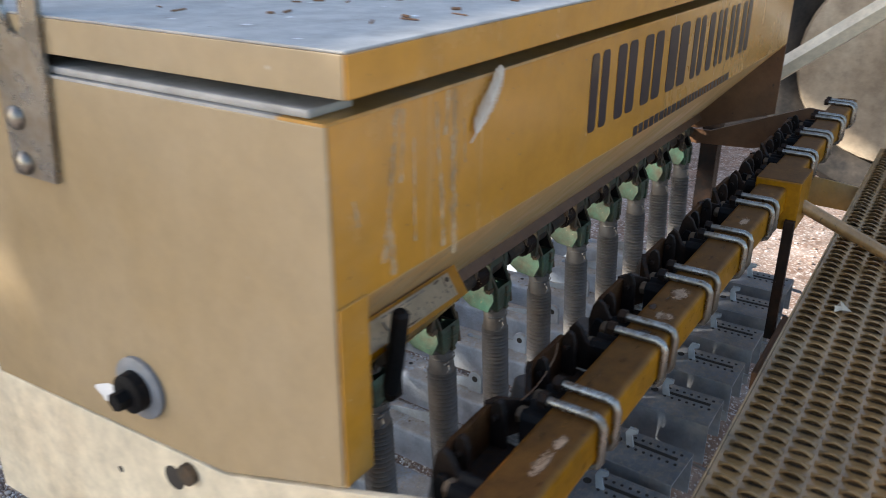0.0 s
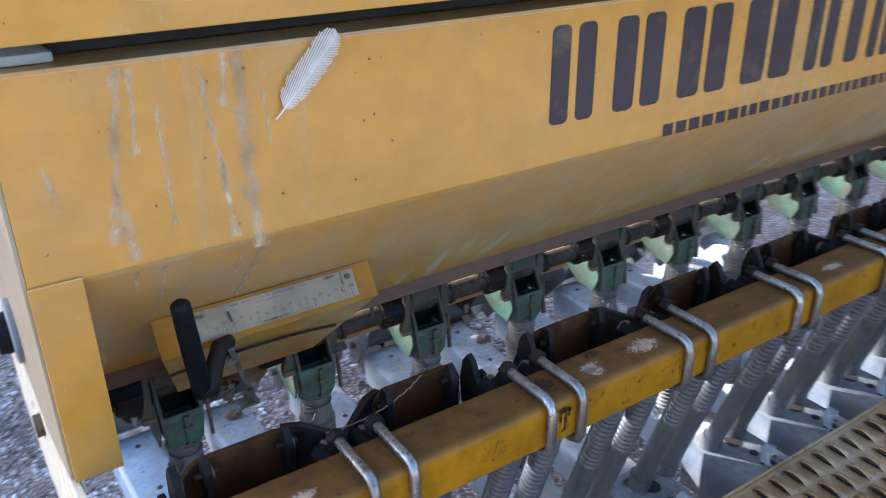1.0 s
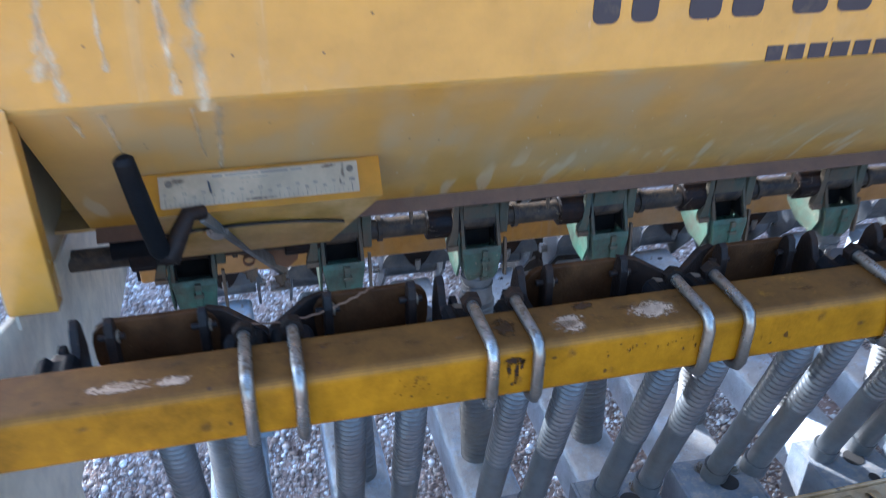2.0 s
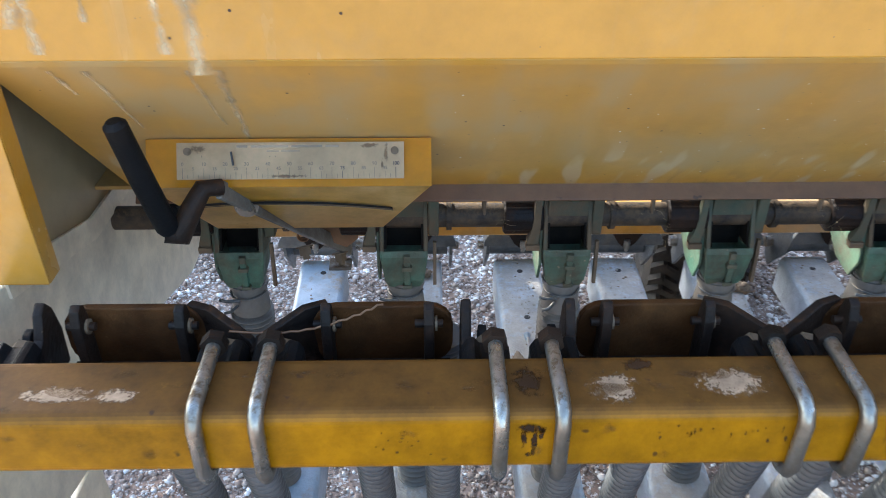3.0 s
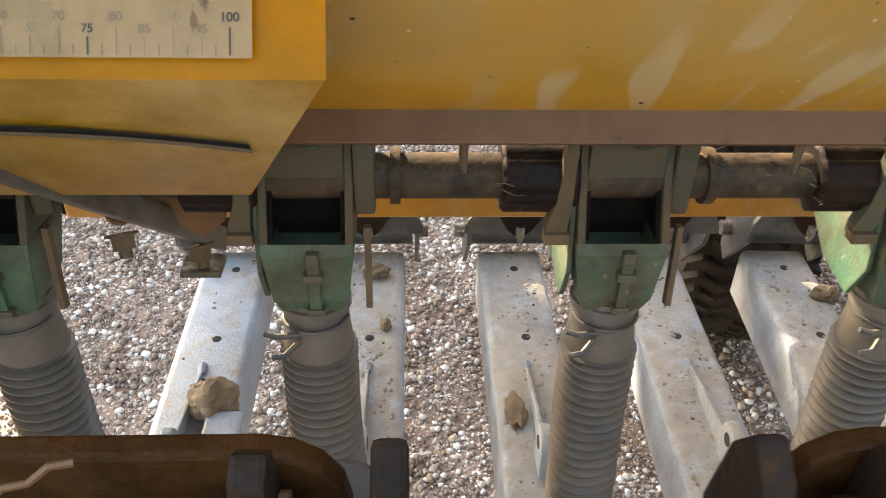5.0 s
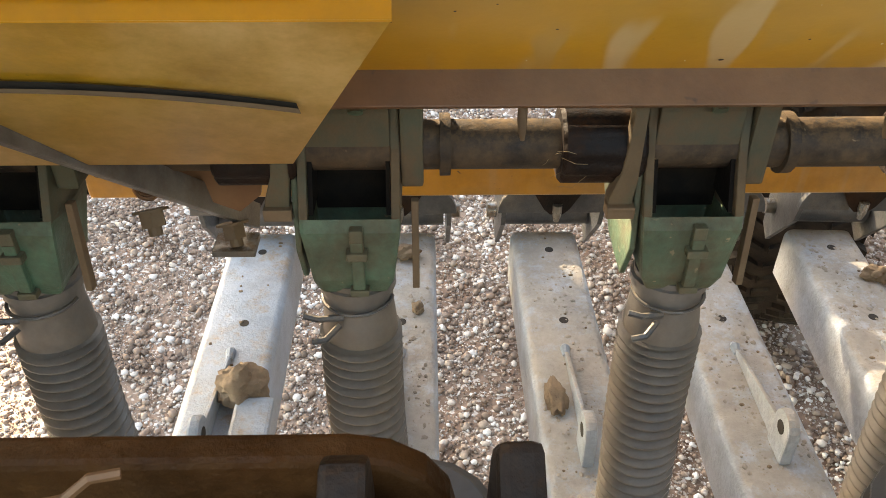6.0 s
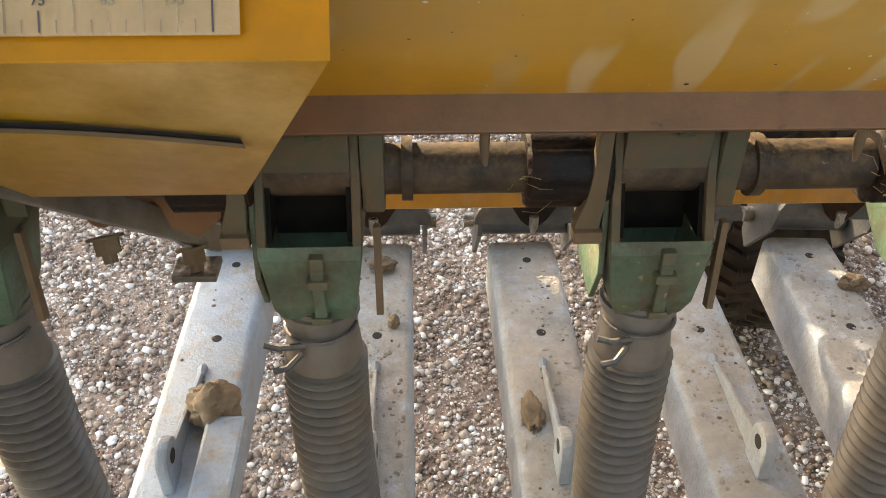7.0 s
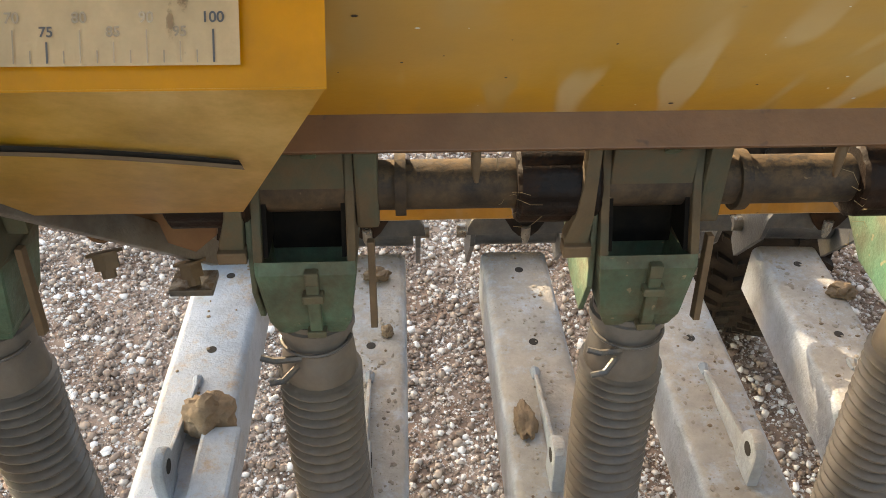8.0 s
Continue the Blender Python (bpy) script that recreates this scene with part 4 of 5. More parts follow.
    part("side_blade", bm, M_gray, ob, "pale grey sloping blade")
    # crumbs of soil
    bm = bmesh.new()
    for k in range(11):
        p = Vector((rng.uniform(-0.03, 0.03), rng.uniform(0.12, 0.52), 0.0005))
        r = rng.uniform(0.0008, 0.0024)
        m = Matrix.Translation(p) @ Matrix.Diagonal((r * rng.uniform(0.8, 1.8), r, r * 0.7, 1))
        bmesh.ops.create_icosphere(bm, subdivisions=1, radius=1.0, matrix=m)
    part("soil_crumb", bm, M_mud, ob)["kind"] = "stuff"
    if n:
        pts, faces = [], []
        ico = bmesh.new()
        bmesh.ops.create_icosphere(ico, subdivisions=1, radius=1.0)
        base = [v.co.copy() for v in ico.verts]
        tri = [[v.index for v in f.verts] for f in ico.faces]
        ico.free()
        for k in range(420):
            p = Vector((rng.uniform(-0.036, 0.036), rng.uniform(0.05, 0.53), 0.0002))
            if noise.noise(Vector((p.x * 30 + 9 * n, p.y * 14, 0))) < -0.15:
                continue
            r = 0.0006 + rng.random() ** 3 * 0.0022
            stretch = Vector((r * rng.uniform(0.8, 1.7), r * rng.uniform(0.8, 1.7), r * 0.6))
            j = len(pts)
            pts += [(p.x + v.x * stretch.x * rng.uniform(0.7, 1.2), p.y + v.y * stretch.y * rng.uniform(0.7, 1.2), p.z + v.z * stretch.z) for v in base]
            faces += [[i + j for i in t] for t in tri]
        me = bpy.data.meshes.new("dust_clod")
        me.from_pydata(pts, [], faces)
        me.materials.append(M_clod)
        clod = new("dust_clod", me)
        clod.parent, clod["kind"] = ob, "stuff"
    return ob


def mud_lump(at, size, seed):
    bm = bmesh.new()
    bmesh.ops.create_icosphere(bm, subdivisions=4, radius=1.0)
    for v in bm.verts:
        d = 1 + 0.35 * noise.noise(v.co * 1.6 + Vector((seed, 0, 0))) + 0.16 * noise.noise(v.co * 4.5 + Vector((0, seed, 0))) + 0.10 * noise.noise(v.co * 11)
        v.co = Vector((v.co.x * size[0], v.co.y * size[1], max(v.co.z, -0.3) * size[2])) * d
    ob = part("mud_lump", bm, M_mud, smooth=True)
    ob.location = at
    return tagged(ob, "lump of dried brown mud stuck on an arm", "mud")


YAW = {0: 0.6, 3: -1.0, 4: -3.0}
for n, x in enumerate(ARM_X):
    a = build_arm(n)
    a.matrix_basis = pose(x, 0.45, AZ, 0, 0, YAW.get(n, 0)) @ pose(0, -0.45, 0)
mud_lump((-0.132, 0.232, AZ + 0.016), (0.027, 0.024, 0.022), 1.0)
mud_lump((0.200, 0.225, AZ + 0.003), (0.011, 0.026, 0.007), 2.0)
mud_lump((0.052, 0.372, AZ + 0.004), (0.008, 0.008, 0.008), 3.0)
mud_lump((0.037, 0.481, AZ + 0.006), (0.016, 0.012, 0.010), 4.0)
mud_lump((0.636, 0.430, AZ + 0.004), (0.018, 0.014, 0.010), 5.0)


# ---- scale cover and its plate, handle ----
def build_cover():
    ob = thing("scale_cover", "yellow sheet-metal cover carrying the seed-rate scale", "cover")
    a, b = -0.205, 0.056
    bm = bmesh.new()
    face = [(a, -0.1083, 1.1964), (b, -0.1083, 1.1964), (b, -0.132, 1.159), (a, -0.132, 1.159)]
    bm.faces.new([bm.verts.new(p) for p in face])
    bmesh.ops.solidify(bm, geom=bm.faces[:], thickness=0.003)
    part("face", bm, M_cover, ob, "bright yellow upper face", bevel=0.0008)
    bm = bmesh.new()
    low = [(a, -0.1318, 1.1596), (b, -0.1318, 1.1596), (0.003, -0.040, 1.056), (a + 0.03, -0.040, 1.056)]
    bm.faces.new([bm.verts.new(p) for p in low])
    bmesh.ops.solidify(bm, geom=bm.faces[:], thickness=0.003)
    part("lower_face", bm, M_cover_low, ob, "dusty lower face sloping inwards, paled for reflected ground light", bevel=0.0008)

    def on_low(x, f, lift=0.0008):
        n = Vector((0, -0.1025, -0.0925)).normalized()
        return Vector((x, -0.1325 + 0.0925 * f, 1.1585 - 0.1025 * f)) + n * lift
    bm = bmesh.new()
    prev = None
    for i in range(25):
        u = i / 24
        x = -0.195 + 0.212 * u
        f = 0.31 + 0.16 * (abs(u - 0.45) / 0.55) ** 2
        pair = [bm.verts.new(on_low(x, f - 0.028)), bm.verts.new(on_low(x, f + 0.030))]
        if prev:
            bm.faces.new((prev[0], pair[0], pair[1], prev[1]))
        prev = pair
    bmesh.ops.solidify(bm, geom=bm.faces[:], thickness=0.0008)
    part("slot", bm, M_opening_shade, ob, "curved dark slot")
    bm = bmesh.new()
    prev = None
    for i in range(25):
        u = i / 24
        x = -0.195 + 0.2125 * u
        f = 0.31 + 0.16 * (abs(u - 0.45) / 0.55) ** 2
        pair = [bm.verts.new(on_low(x, f + 0.030 - 0.034 * min(1.0, 0.25 + u), 0.0018)), bm.verts.new(on_low(x, f + 0.034, 0.0018))]
        if prev:
            bm.faces.new((prev[0], pair[0], pair[1], prev[1]))
        prev = pair
    part("slot_edge", bm, M_catch, ob, "dusty brown lower edge of the slot")
    return ob


cover = build_cover()


def build_scale():
    """Cream plate with a printed 0 to 100 scale; face coordinates u along x, v down the face."""
    ob = thing("scale_plate", "cream seed-rate scale plate with black figures, edges chipped", "scale plate")
    top, down = Vector((-0.176, -0.1115, 1.1940)), Vector((0, -0.026, -0.041)).normalized()
    nrm = Vector((0, -0.041, 0.026)).normalized()
    L, H = 0.207, 0.0335
    base = top + nrm * 0.0008

    def quad(u0, u1, v0, v1, lift, bm):
        c = [base + Vector((u, 0, 0)) + down * v + nrm * lift for u, v in ((u0, v0), (u1, v0), (u1, v1), (u0, v1))]
        bm.faces.new([bm.verts.new(p) for p in c])
    bm = bmesh.new()
    quad(0, L, 0, H, 0.0012, bm)
    bmesh.ops.solidify(bm, geom=bm.faces[:], thickness=0.0016)
    plate = part("plate", bm, M_plate, ob)

    def u_of(v):
        return 0.0052 + 0.1942 * v / 100
    for v in range(0, 101, 5 // 1):
        bm = bmesh.new()
        t = 0.0006 if v % 25 == 0 else 0.00038
        quad(u_of(v) - t / 2, u_of(v) + t / 2, H - (0.0105 if v % 10 == 0 else 0.0070), H - 0.0008, 0.0016, bm)
        part("tick", bm, M_ink if v in (75, 100) else M_faded, plate)
    for v in range(0, 100, 5):
        bm = bmesh.new()
        quad(u_of(v + 2.5) - 0.0002, u_of(v + 2.5) + 0.0002, H - 0.0045, H - 0.0008, 0.0016, bm)
        part("tick", bm, M_faded, plate)
    # company lines: plain bars
    u = 0.0545
    for wd in (0.010, 0.034, 0.028, 0.012):
        bm = bmesh.new()
        quad(u, u + wd, 0.0026, 0.0047, 0.0016, bm)
        part("heading_bar", bm, M_faded, plate)
        u += wd + 0.003
    for u0, u1 in ((0.082, 0.093), (0.095, 0.112)):
        bm = bmesh.new()
        quad(u0, u1, 0.0074, 0.0085, 0.0016, bm)
        part("heading_bar", bm, M_faded, plate)
    rot = Matrix((Vector((1, 0, 0)), -down, nrm)).transposed().to_4x4()
    for v in range(0, 101, 5):
        cu = bpy.data.curves.new("figure", "FONT")
        cu.body, cu.size, cu.align_x, cu.offset = str(v), 0.0042 if v % 10 else 0.0045, "CENTER", 0.00008
        tmp = bpy.data.objects.new("figure", cu)
        me = bpy.data.meshes.new_from_object(tmp)
        bpy.data.objects.remove(tmp)
        me.materials.clear()
        me.materials.append(M_ink if v in (75, 100) else M_faded)
        fg = new("figure", me)
        vv = H - (0.0125 if v % 10 == 0 else 0.0085)
        fg.matrix_basis = Matrix.Translation(base + Vector((u_of(v), 0, 0)) + down * vv + nrm * 0.0017) @ rot
        fg.parent = plate
    for u in (0.010, L - 0.0085):
        hexbolt("screw", base + Vector((u, 0, 0)) + down * 0.008 + nrm * 0.0012, nrm, 0.0048, ob, M_catch, 0.0012)
    for u, v, ru, rv in ((0.176, 0.003, 0.014, 0.0035), (0.1905, 0.010, 0.0028, 0.012), (0.187, 0.020, 0.0018, 0.009), (0.020, 0.006, 0.010, 0.005), (0.100, 0.031, 0.030, 0.0025)):
        bm = bmesh.new()
        uvl = bm.loops.layers.uv.new("UVMap")
        ring = [(math.cos(k * math.pi / 10), math.sin(k * math.pi / 10)) for k in range(20)]
        f = bm.faces.new([bm.verts.new(base + Vector((u + ru * p, 0, 0)) + down * (v + rv * q) + nrm * 0.0019) for p, q in ring])
        for lp, pq in zip(f.loops, ring):
            lp[uvl].uv = pq
        part("worn_patch", bm, M_worn, plate, "brown worn patch")
    bm = rod([base + Vector((0.050, 0, 0)) + down * 0.0085 + nrm * 0.004, base + Vector((0.052, 0, 0)) + down * 0.021 + nrm * 0.004], 0.0011, 6)
    part("pointer", bm, M_ink, ob)
    return ob


build_scale()


# ---- rate lever under the scale ----
def build_lever():
    ob = thing("rate_lever", "black rubber-gripped steel lever on a cranked flat bar", "lever")
    part("grip", rod([(-0.193, -0.1965, 1.256), (-0.1925, -0.196, 1.252), (-0.186, -0.184, 1.196), (-0.179, -0.171, 1.142), (-0.178, -0.170, 1.136)], [0.006, 0.0098, 0.0105, 0.0105, 0.008], 18), M_black, ob, "black rubber grip", smooth=True)
    part("crank", rod([(-0.182, -0.170, 1.134), (-0.170, -0.168, 1.130), (-0.160, -0.160, 1.150), (-0.148, -0.150, 1.168), (-0.134, -0.140, 1.164)], [0.009, 0.011, 0.010, 0.009, 0.008], 10), M_rustblack, ob, smooth=True)
    a, b = Vector((-0.136, -0.142, 1.163)), Vector((-0.050, 0.085, 0.943))
    d = (b - a).normalized()
    side = Vector((0, 0.72, 0.70)).normalized()
    side = (side - d * side.dot(d)).normalized()
    n = d.cross(side)
    bm = bmesh.new()
    v = [bm.verts.new(p + side * s * 0.0085 + n * k * 0.003) for p in (a, b) for s in (-1, 1) for k in (-1, 1)]
    for f in ((0, 1, 3, 2), (4, 6, 7, 5), (0, 4, 5, 1), (2, 3, 7, 6), (0, 2, 6, 4), (1, 5, 7, 3)):
        bm.faces.new([v[i] for i in f])
    part("flat_bar", bm, M_flat, ob, "worn grey flat bar", bevel=0.001)
    part("pivot_tube", rod([(-0.26, 0.02, 1.045), (-0.205, 0.02, 1.045)], 0.016, 16), M_black, ob, smooth=True)
    part("hanger_plate", prism([(-0.125, 1.012), (-0.030, 1.012), (-0.034, 0.988), (-0.048, 0.976), (-0.092, 0.996)], 0.040, 0.044, "y"), M_brown, ob, "rusty brown hanger plate", bevel=0.0008)
    part("clamp_plate", box(-0.074, -0.046, 0.050, 0.072, 0.934, 0.939), M_flat, ob, bevel=0.001)
    coil = [(-0.098 + 0.007 * math.cos(a), 0.030 + 0.0004 * a, 0.998 + 0.007 * math.sin(a)) for a in (0.4 * k for k in range(48))]
    part("spring", rod(coil, 0.0012, 6), M_rust, ob, "rusty coil spring", smooth=True)
    hexbolt("bolt", (-0.125, -0.10, 1.120), (0, -1, 0), 0.016, ob, M_zinc)
    for x, y, z in ((-0.098, 0.03, 0.985), (-0.060, 0.06, 0.955)):
        hexbolt("bolt", (x, y, z), (0.2, -0.5, -1), 0.014, ob, M_catch, 0.009)
    return ob


build_lever()


# ---- decals, feather and stains on the front panel ----
def build_sign():
    ob = thing("name_decal", "navy blue name decal on the yellow front panel", "decal")
    y = YF - 0.0008
    x, z0, z1 = 0.235, 1.357, 1.470

    def rounded(x0, x1, a, b, r, bm):
        pts = []
        for cx, cz, s in ((x1 - r, b - r, 0), (x0 + r, b - r, 1), (x0 + r, a + r, 2), (x1 - r, a + r, 3)):
            pts += [(cx + r * math.cos((s + k / 4) * math.pi / 2), cz + r * math.sin((s + k / 4) * math.pi / 2)) for k in range(5)]
        prism(pts, y, y + 0.0005, "y", bm)
    for k, wd in enumerate((0.105, 0.120, 0.132, 0.150, 0.108, 0.058, 0.098, 0.104, 0.118)):
        wd *= 0.92
        bm = bmesh.new()
        cut = 0.012 if wd < 0.07 else 0.020
        if wd < 0.07:
            rounded(x + cut * 0.5, x + wd - cut, z0, z1, 0.010, bm)
        else:
            mid = x + cut * 0.5 + (wd - 1.5 * cut) / 2
            rounded(x + cut * 0.5, mid - 0.006, z0, z1, 0.008, bm)
            rounded(mid + 0.006, x + wd - cut, z0, z1, 0.008, bm)
        part("letter_block", bm, M_navy, ob)
        x += wd + 0.003
    x = 0.440
    rng = random.Random(5)
    while x < 1.02:
        wd = rng.uniform(0.012, 0.022)
        part("small_print_bar", box(x, x + wd, y, y + 0.0005, 1.310, 1.326), M_navy, ob)
        x += wd + 0.006
    return ob


build_sign()


def build_feather():
    ob = thing("feather", "white bird feather stuck to the yellow panel", "feather")
    a, b = Vector((-0.086, YF - 0.004, 1.421)), Vector((-0.018, YF - 0.006, 1.492))
    d = (b - a).normalized()
    s = Vector((-d.z, 0, d.x))
    part("quill", rod([a, a.lerp(b, 0.5) + Vector((0, -0.004, 0)), b], [0.0009, 0.0007, 0.0003], 6), M_white, ob)
    for side in (-1, 1):
        bm = bmesh.new()
        for i in range(46):
            u = 0.12 + 0.86 * i / 46
            wd = (0.019 if side > 0 else 0.013) * (1 - (2 * u - 1.0) ** 4) * (0.85 + 0.25 * noise.noise(Vector((i * 0.37, side, 0))))
            p = a.lerp(b, u) + Vector((0, -0.004 * (1 - abs(2 * u - 1)), 0))
            q = p + s * side * wd + d * wd * 0.75 + Vector((0, 0.002, 0))
            bm.faces.new([bm.verts.new(v) for v in (p, p + d * 0.0017, q + d * 0.0009, q)])
        part("vane", bm, M_white, ob)["kind"] = "stuff"
    return ob


build_feather()


def build_streaks():
    for x, z1, z0, wd, bend in ((-0.116, 1.486, 1.300, 0.0046, 0.002), (-0.216, 1.484, 1.335, 0.0034, -0.026), (-0.128, 1.486, 1.44, 0.0030, -0.004), (-0.234, 1.39, 1.316, 0.0040, 0.008), (-0.140, 1.40, 1.316, 0.0028, 0.004),
                                (-0.285, 1.412, 1.385, 0.0022, 0.004), (-0.206, 1.482, 1.41, 0.0024, -0.006), (-0.150, 1.478, 1.36, 0.0024, 0.012), (-0.190, 1.45, 1.34, 0.0018, 0.002), (-0.095, 1.45, 1.40, 0.0016, 0.003)):
        bm = bmesh.new()
        uvl = bm.loops.layers.uv.new("UVMap")
        prev = None
        n = 26
        for i in range(n + 1):
            u = i / n
            z = z1 + (z0 - z1) * u
            c = x + bend * u + 0.0015 * noise.noise(Vector((z * 40, x * 50, 0)))
            h = 3.4 * wd * (0.35 + 0.9 * abs(noise.noise(Vector((z * 60, x * 90, 2)))) + (0.2 if i > n - 3 else 0))
            pair = [bm.verts.new((c - h, YF - 0.0006, z)), bm.verts.new((c + h, YF - 0.0006, z))]
            if prev:
                f = bm.faces.new((prev[0], prev[1], pair[1], pair[0]))
                for lp, w_ in zip(f.loops, (-1, 1, 1, -1)):
                    lp[uvl].uv = (w_, 0)
            prev = pair
        part("dropping_streak", bm, M_streak, hopper, "whitish dried bird-dropping streak")

    # the same runs going on down the sloping wall
    out = Vector((0, -0.721, -0.693))
    for x, u1, u0, wd, bend in ((-0.201, 0.985, 0.60, 0.0024, 0.003), (-0.126, 0.985, 0.62, 0.0024, 0.002), (-0.103, 0.985, 0.50, 0.0034, -0.008), (-0.228, 0.985, 0.84, 0.0022, 0.004)):
        bm = bmesh.new()
        uvl = bm.loops.layers.uv.new("UVMap")
        prev = None
        for i in range(21):
            f = i / 20
            u = u1 + (u0 - u1) * f
            c = Vector((x + bend * f + 0.0015 * noise.noise(Vector((u * 12, x * 50, 1))), 0.003 - 0.212 * u, 1.084 + 0.221 * u)) + out * 0.0009
            h = 3.2 * wd * (0.4 + 0.8 * abs(noise.noise(Vector((u * 16, x * 90, 2))))) * (1 - 0.5 * f)
            pair = [bm.verts.new(c - Vector((h, 0, 0))), bm.verts.new(c + Vector((h, 0, 0)))]
            if prev:
                face = bm.faces.new((prev[0], prev[1], pair[1], pair[0]))
                for lp, w_ in zip(face.loops, (-1, 1, 1, -1)):
                    lp[uvl].uv = (w_, 0)
            prev = pair
        part("dropping_streak", bm, M_streak, hopper, "whitish dried bird-dropping streak")


build_streaks()


# ---- things on the end panel ----
def build_end_fittings():
    latch = thing("lid_bracket", "grey steel slotted lid bracket bolted to the end panel", "bracket")
    x1, x0 = X0 - 0.0005, X0 - 0.0075
    prof = [(0.185, 1.366), (0.265, 1.366), (0.262, 1.50), (0.245, 1.600), (0.235, 1.640), (0.205, 1.655), (0.175, 1.640), (0.160, 1.600), (0.170, 1.48)]
    slot = [(0.197, 1.540), (0.192, 1.600), (0.203, 1.626), (0.218, 1.626), (0.228, 1.605), (0.230, 1.560), (0.222, 1.535), (0.205, 1.528)]
    part("plate", prism(prof + [prof[0]] + slot + [slot[0]], x0, x1), M_zinc, latch)
    for z in (1.383, 1.436):
        part("bolt", rod([(x0, 0.238, z), (x0 - 0.004, 0.238, z), (x0 - 0.008, 0.238, z), (x0 - 0.010, 0.238, z)], [0.0145, 0.014, 0.010, 0.004], 20), M_zinc, latch, smooth=True)
    hub = thing("shaft_hub", "grey steel bearing flange with a square shaft end", "bearing")
    part("flange", rod([(X0 - 0.0005, 0.097, 1.125), (X0 - 0.006, 0.097, 1.125), (X0 - 0.008, 0.097, 1.125)], [0.041, 0.041, 0.037], 28), M_steel, hub, smooth=True)
    part("boss", rod([(X0 - 0.008, 0.097, 1.125), (X0 - 0.022, 0.097, 1.125), (X0 - 0.024, 0.097, 1.125)], [0.026, 0.025, 0.022], 24), M_black, hub, smooth=True)
    part("shaft_end", rod([(X0 - 0.024, 0.097, 1.123), (X0 - 0.040, 0.097, 1.123)], 0.012, 6), M_black, hub)
    bm = bmesh.new()
    ring = [bm.verts.new((X0 - 0.0012, 0.168 + 0.022 * math.cos(a) * (1 + 0.4 * math.sin(3 * a)), 1.092 + 0.014 * math.sin(a) - 0.006 * math.cos(a))) for a in (i * math.pi / 10 for i in range(20))]
    bm.faces.new(ring)
    bmesh.ops.triangulate(bm, faces=bm.faces[:])
    part("dropping_splash", bm, M_splash, hopper, "white bird-dropping splash")
    frame_ = thing("side_frame", "cream painted steel side frame plate of the drill", "frame plate")
    prof = [(-0.415, 1.132), (-0.415, 0.90), (-0.16, 0.84), (0.04, 0.862), (0.24, 0.800), (0.50, 0.800), (0.50, 1.033), (-0.036, 1.052), (-0.211, 1.108), (-0.33, 1.148)]
    part("plate", prism(prof, X0 - 0.001, X0 + 0.007), M_tan, frame_, bevel=0.0015)
    part("hole", rod([(X0 - 0.0016, 0.060, 1.007), (X0 + 0.0005, 0.060, 1.007)], 0.017, 20), M_opening_shade, frame_)
    part("hole", rod([(X0 - 0.0016, 0.171, 0.972), (X0 + 0.0005, 0.171, 0.972)], 0.005, 12), M_opening_shade, frame_)
    part("leg", box(X0 - 0.001, X0 + 0.007, -0.40, -0.165, GROUND, 0.845), M_tan, frame_, bevel=0.002)
    part("flange", prism([(-0.215, 1.096), (-0.036, 1.042), (0.43, 1.026), (0.43, 1.046), (-0.036, 1.068), (-0.215, 1.124)], X0 + 0.0075, X0 + 0.0105), M_tan, frame_)
    far = thing("side_frame", "dusty brown steel side frame plate at the far end", "frame plate")
    part("plate", prism([(-0.40, 1.132), (-0.40, 1.06), (-0.16, 1.0), (0.24, 0.98), (0.42, 0.79), (0.50, 0.79), (0.50, 1.033), (-0.036, 1.036), (-0.30, 1.14)], X1 + 0.001, X1 + 0.009), M_brown, far, bevel=0.0015)
    part("leg", box(X1 + 0.001, X1 + 0.009, 0.43, 0.49, GROUND, 0.79), M_tan, far, bevel=0.002)


build_end_fittings()


